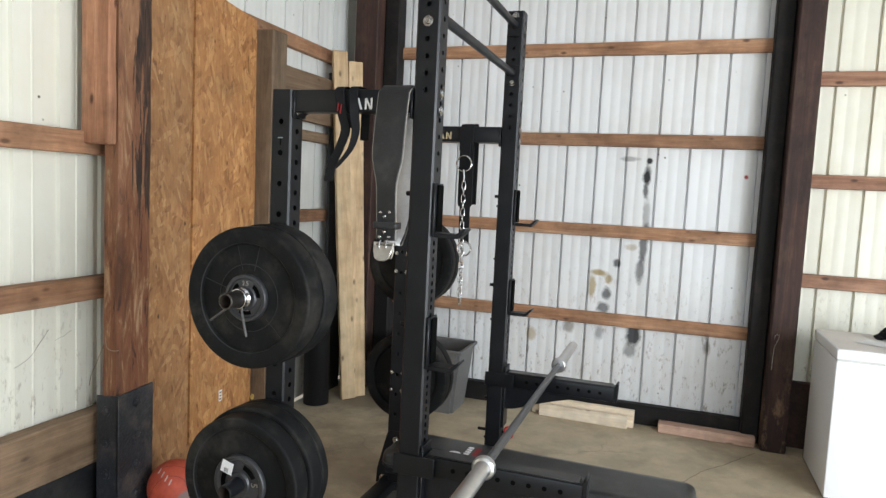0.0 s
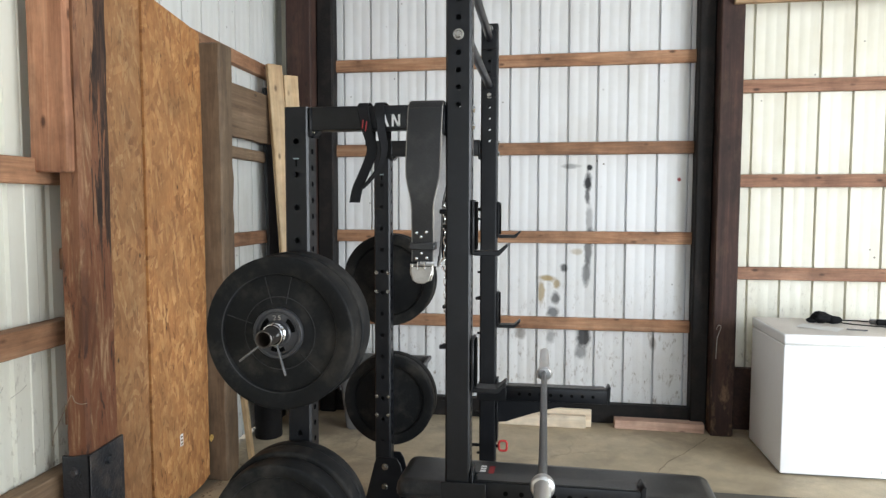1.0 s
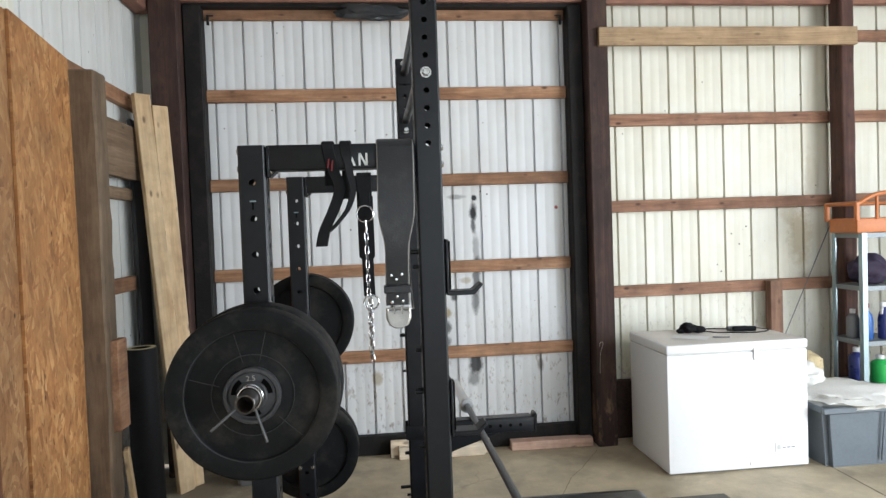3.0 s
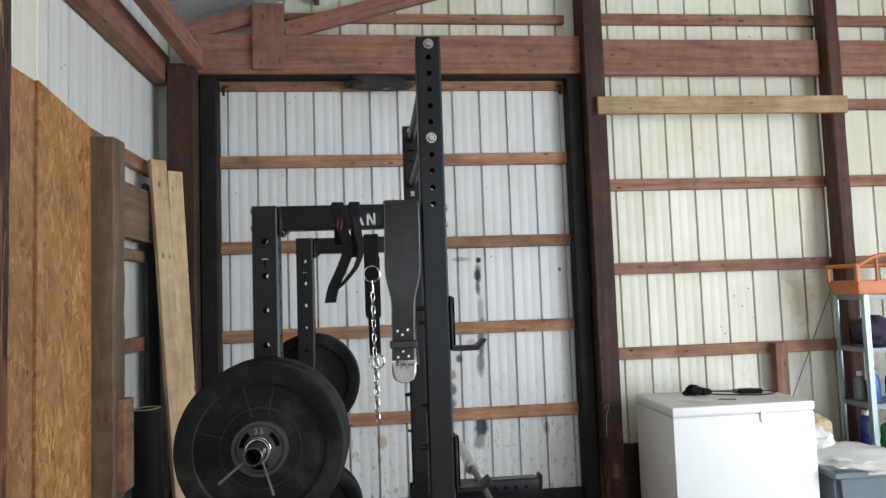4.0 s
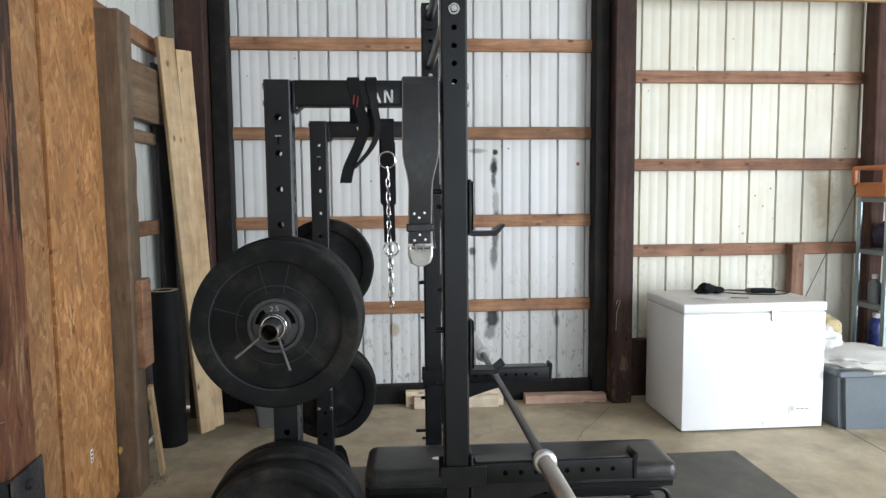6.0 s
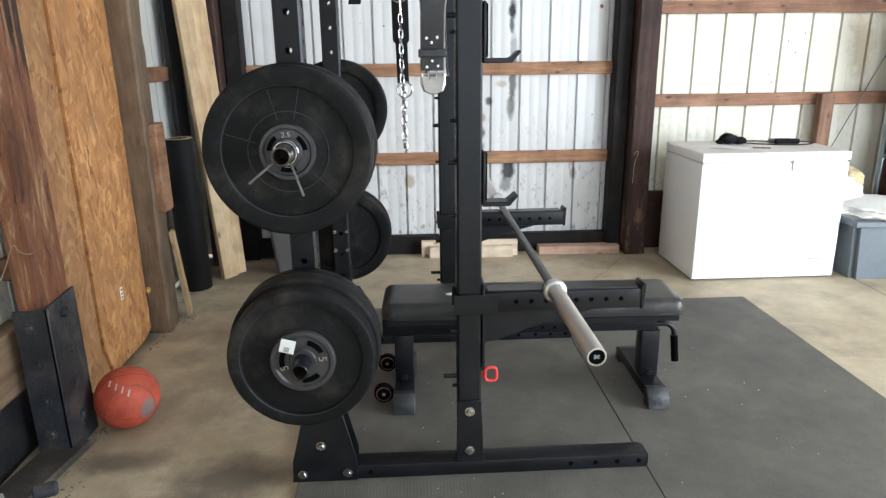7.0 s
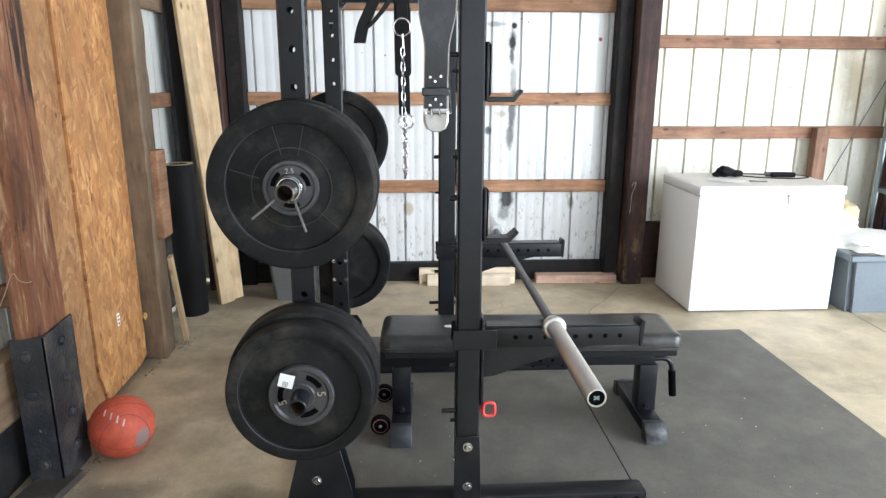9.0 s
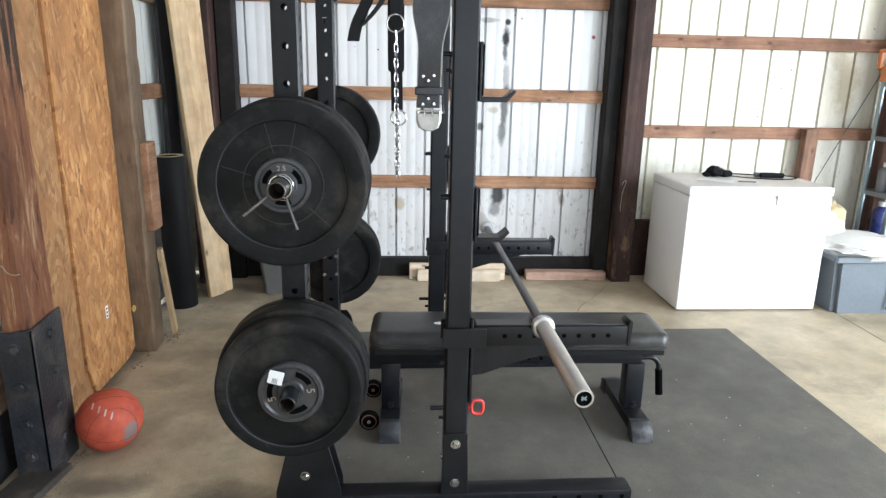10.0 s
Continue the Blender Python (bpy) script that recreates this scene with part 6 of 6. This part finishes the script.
shelf = thing("metal_shelf", "galvanised slotted-angle shelf unit stacked with bottles", "shelf unit")
SX0, SX1, SY0, SY1 = 2.455, 3.335, 4.18, 4.48
DX = 0.055  # shelf goods keep their place on the boards
for x in (SX0, SX1):
    for y in (SY0, SY1):
        sx, sy = (1 if x == SX0 else -1), (1 if y == SY0 else -1)
        a_ = box(min(x, x + sx * 0.036), max(x, x + sx * 0.036), min(y, y + sy * 0.002), max(y, y + sy * 0.002), 0.0, 1.455, 0)
        b_ = box(min(x, x + sx * 0.002), max(x, x + sx * 0.002), min(y + sy * 0.002, y + sy * 0.036), max(y + sy * 0.002, y + sy * 0.036), 0.0, 1.455, 0)
        part("upright", merge(a_, b_), M_GALV, shelf)
SH = (0.12, 0.395, 0.70, 1.075, 1.435)
for z in SH:
    part("board", merge(box(SX0 + 0.003, SX1 - 0.003, SY0 + 0.003, SY1 - 0.003, z - 0.003, z, 0), box(SX0 + 0.003, SX1 - 0.003, SY0 + 0.0025, SY0 + 0.005, z - 0.032, z - 0.003, 0), box(SX0 + 0.0025, SX0 + 0.005, SY0 + 0.003, SY1 - 0.003, z - 0.032, z - 0.003, 0)), M_SHELFB, shelf)


def spray_bottle(x, y, z, mat, trig, h=0.2, label="plastic spray bottle on a shelf"):
    b_ = thing("spray_bottle", label, "bottle", group="shelf bottles")
    b_.matrix_world = pose(x + DX, y, z + 0.001, 0, 0, 30)
    part("body", lathe([(0.0001, 0), (0.038, 0), (0.042, 0.008), (0.042, h * 0.62), (0.034, h * 0.8), (0.014, h * 0.95), (0.014, h)], 24, "z"), mat, b_)
    part("trigger", merge(box(-0.05, 0.025, -0.012, 0.012, h, h + 0.035, 0.005), moved(box(-0.006, 0.006, -0.008, 0.008, -0.05, 0.0, 0.002), pose(-0.035, 0, h, 0, 18, 0))), trig, b_)


def can(x, y, z, r, h, mat, label, name="bottle"):
    b_ = thing(name, label, "bottle", group="shelf bottles")
    b_.matrix_world = pose(x + DX, y, z + 0.001)
    part("body", lathe([(0.0001, 0), (r * 0.95, 0), (r, 0.006), (r, h * 0.72), (r * 0.8, h * 0.8), (r * 0.4, h * 0.88), (r * 0.4, h)], 24, "z"), mat, b_)
    part("cap", lathe([(r * 0.42, h * 0.9), (r * 0.46, h * 0.9), (r * 0.46, h + 0.01), (0.0001, h + 0.01)], 20, "z"), M_WHITE, b_)


spray_bottle(2.50, 4.28, SH[2], M_BLUE, M_RED, 0.21, "blue spray bottle with a red trigger on a shelf")
spray_bottle(2.62, 4.26, SH[2], M_NAVY, M_WHITE, 0.22, "navy spray bottle on a shelf")
can(2.73, 4.28, SH[2], 0.05, 0.10, M_RED, "small red tub on a shelf", "tub")
can(2.84, 4.28, SH[2], 0.045, 0.2, M_WHITE, "white bottle on a shelf")
can(2.95, 4.27, SH[2], 0.05, 0.22, M_BLUE, "blue bottle on a shelf")
can(3.08, 4.30, SH[2], 0.06, 0.18, M_RED, "red can on a shelf", "can")
can(2.46, 4.36, SH[2], 0.04, 0.19, M_SEAL, "dark bottle at the back of a shelf")
can(2.50, 4.38, SH[1], 0.05, 0.22, M_NAVY, "navy bottle at the back of a shelf")
can(3.05, 4.30, SH[1], 0.07, 0.2, M_WHITE, "white jug on a shelf", "jug")
can(2.60, 4.28, SH[1], 0.06, 0.18, M_GREEN, "green bottle on a shelf")
can(2.74, 4.28, SH[1], 0.06, 0.16, M_TAN_CLOTH, "yellow tin on a shelf", "tin")
can(2.90, 4.28, SH[1], 0.05, 0.2, M_GREEN, "green bottle on a shelf")
can(2.76, 4.28, SH[0], 0.08, 0.2, M_RED, "red canister on a low shelf", "canister")
can(2.58, 4.30, SH[0], 0.09, 0.16, M_SEAL, "dark canister on a low shelf", "canister")
heap("dark_bag", "dark purple soft bag on a shelf", M_PURPLE, 2.56 + DX, 4.33, SH[3] + 0.10, 0.13, 0.11, 0.11, 11, 0.2)
heap("green_rag", "bright green rag on a shelf", M_GREEN, 2.78 + DX, 4.28, SH[3] + 0.045, 0.10, 0.09, 0.05, 12, 0.5)
crate = thing("orange_crate", "orange open plastic crate on top of the shelf unit", "crate")
CX0, CX1, CY0, CY1, CZ = 2.385, 3.005, 4.14, 4.46, 1.437
part("base", box(CX0 + 0.02, CX1 - 0.02, CY0 + 0.02, CY1 - 0.02, CZ, CZ + 0.10, 0.012, 2), M_ORANGE, crate)
for x in (CX0, CX1 - 0.03):
    for y in (CY0, CY1 - 0.03):
        part("corner_post", box(x, x + 0.03, y, y + 0.03, CZ + 0.08, CZ + 0.21, 0.006), M_ORANGE, crate)
part("rail", merge(sweep(smooth_path([(CX0 + 0.015, CY0 + 0.015, CZ + 0.19), (CX0 + 0.15, CY0 + 0.015, CZ + 0.255), (CX0 + 0.31, CY0 + 0.015, CZ + 0.27), (CX1 - 0.15, CY0 + 0.015, CZ + 0.255), (CX1 - 0.015, CY0 + 0.015, CZ + 0.19)], 5), 0.014, 10), sweep([(CX0 + 0.015, CY0 + 0.015, CZ + 0.2), (CX0 + 0.015, CY1 - 0.015, CZ + 0.2)], 0.014, 10), sweep([(CX0 + 0.02, CY1 - 0.015, CZ + 0.2), (CX1 - 0.02, CY1 - 0.015, CZ + 0.2)], 0.014, 10)), M_ORANGE, crate)
for k in range(3):
    part("bar", rod((CX0 + 0.16 + 0.15 * k, CY0 + 0.015, CZ + 0.09), (CX0 + 0.16 + 0.15 * k, CY0 + 0.015, CZ + 0.255), 0.011, 10), M_ORANGE, crate)
pole = thing("fishing_rod", "thin dark rod leaning against the wall", "rod")
part("shaft", rod((1.80, 4.545, 0.003), (2.585, 4.665, 1.50), 0.0035, 10), M_SEAL, pole)

# ---------------------------------------------------------------- floor clutter on the west side
ball = thing("basketball", "worn orange basketball with a scuffed patch on the floor", "ball")
ball.matrix_world = BALL_POSE
bs = bmesh.new()
bmesh.ops.create_uvsphere(bs, u_segments=48, v_segments=28, radius=0.119)
bl = part("ball", bs, M_BALL, ball)
for rot in ((0, 0, 0), (90, 0, 0)):
    m_ = pose(0, 0, 0, *rot)
    part("seam", moved(sweep([(0.1186 * math.cos(2 * math.pi * k / 60), 0.1186 * math.sin(2 * math.pi * k / 60), 0) for k in range(60)], 0.0010, 6, True), m_), M_SEAM, bl)
for s in (-1, 1):
    pts = []
    for k in range(60):
        a = 2 * math.pi * k / 60
        v = Vector((math.cos(a) * 0.8, s * (0.55 + 0.18 * math.cos(2 * a)), math.sin(a) * 0.8)).normalized() * 0.1186
        pts.append(v)
    part("seam", sweep(pts, 0.0010, 6, True), M_SEAM, bl)
for k in range(4):
    u_, v_ = -0.42 + 0.17 * k, 0.56 - 0.13 * k
    q = BALL_AT(u_, v_).to_track_quat("Z", "Y").to_matrix().to_4x4()
    up_ = q.inverted().to_3x3() @ (BALL_AT(u_ + 0.02, v_ + 0.06) - BALL_AT(u_, v_))
    q = q @ Matrix.Rotation(math.atan2(up_.y, up_.x) - math.pi / 2, 4, "Z")
    part("print", moved(box(-0.0028, 0.0028, -0.013, 0.013, 0.1186, 0.1193, 0), q), M_WORNPRINT, bl, "worn white printed bar")

# what lies loose on the slab and the mats
random.seed(21)


def scatter(name, label, cat, mat, spots, n):
    """Small flat chips strewn round the given places, one mesh."""
    bm = bmesh.new()
    for k in range(n):
        x, y, rx, ry, z, size = spots[k % len(spots)]
        r = size * random.uniform(0.4, 1.3)
        m_ = pose(x + random.gauss(0, rx), y + random.gauss(0, ry), z + r * 0.22, random.uniform(-12, 12), random.uniform(-12, 12), random.uniform(0, 360)) @ Matrix.Diagonal((r * random.uniform(0.6, 1.8), r, r * 0.45, 1))
        bmesh.ops.create_icosphere(bm, subdivisions=1, radius=1.0, matrix=m_)
    return solo(name, bm, mat, label, cat, kind="stuff")


scatter("loose_dirt", "crumbs of dirt and wood chips along the foot of the boards", "dirt", M_CHIPS, [(-2.13, 3.30, 0.02, 0.10, 0, 0.0055), (-2.165, 2.75, 0.012, 0.25, 0, 0.004), (-2.045, 2.30, 0.012, 0.10, 0, 0.0045), (-2.02, 1.95, 0.05, 0.12, 0, 0.0045), (-2.08, 3.55, 0.03, 0.05, 0, 0.005)], 270)
scatter("litter", "pale crumbs and scraps strewn on the mat and slab", "litter", M_LITTER, [(-0.75, 2.5, 0.15, 0.25, 0.019, 0.003), (0.45, 2.5, 0.2, 0.3, 0.019, 0.003), (-1.6, 1.95, 0.2, 0.25, 0, 0.0035), (-0.75, 1.84, 0.15, 0.03, 0.019, 0.0028)], 36)

rub = thing("rubble_heap", "small heap of dusty broken concrete by the wall", "rubble")
random.seed(5)
for k, (x, y, r) in enumerate(((-1.99, 1.70, 0.085), (-2.05, 1.60, 0.10), (-2.10, 1.74, 0.07), (-1.93, 1.62, 0.06), (-2.02, 1.66, 0.07), (-2.0, 1.50, 0.09), (-2.12, 1.62, 0.09))):
    z = r * 0.6 if k != 4 else 0.16
    part("lump", moved(blob(r, (1, 0.85, 0.8), 0.5, 1.6, 20 + k), pose(x, y, z, 20 * k, 30 * k, 50 * k)), M_STONE, rub)
mal = thing("rubber_mallet", "dusty black rubber mallet lying on the rubble", "mallet")
part("head", rod((-1.965, 1.775, 0.152), (-1.905, 1.80, 0.152), 0.022, 16), M_MALLET, mal)
part("handle", rod((-1.94, 1.79, 0.15), (-1.985, 1.70, 0.03), 0.011, 12), M_GREY_Z, mal)
sol = thing("floor_plank", "dirty dark plank lying along the foot of the wall", "plank")
part("plank", moved(worn(box(-0.07, 0.07, -0.30, 0.26, 0.0, 0.028, 0.004), 1, 8, 0.003, 5.0), pose(-2.135, 2.02, 0.002, 0, 0, -8)), M_FLOORBOARD, sol)
for pts in ([(1.924, 0.732), (1.953, 0.739), (2.0, 0.765), (2.038, 0.809), (2.079, 0.855)], [(2.111, 0.808), (2.138, 0.813), (2.189, 0.835)]):
    part("scratch", ribbon([(-2.3095, y, z + 0.004 * noise.noise(Vector((y * 60, z * 40, 3)))) for y, z in ((p.y, p.z) for p in smooth_path([(0, y, z) for y, z in pts], 6))], 0.0022, 0.0008, (0, -0.6, 0.8)), M_SCRATCH, west, "dark scratch in the paint")
tw = thing("twine", "loose pale twine hanging on the post", "twine")
part("strand", sweep(smooth_path([(-2.225, 2.205, 0.60), (-2.21, 2.20, 0.65), (-2.17, 2.20, 0.73), (-2.135, 2.20, 0.80), (-2.11, 2.19, 0.78), (-2.095, 2.22, 0.765), (-2.09, 2.30, 0.77), (-2.095, 2.36, 0.79)], 5), 0.0015, 6), M_TWINE, tw)
hook = thing("wire_hook", "twisted wire loop nailed to the dark post", "wire")
part("strand", sweep(smooth_path([(0.722, 4.492, 0.71), (0.728, 4.487, 0.735), (0.745, 4.486, 0.738), (0.744, 4.49, 0.71), (0.728, 4.49, 0.66), (0.724, 4.49, 0.60), (0.722, 4.49, 0.52)], 5), 0.0013, 6), M_WORN, hook)
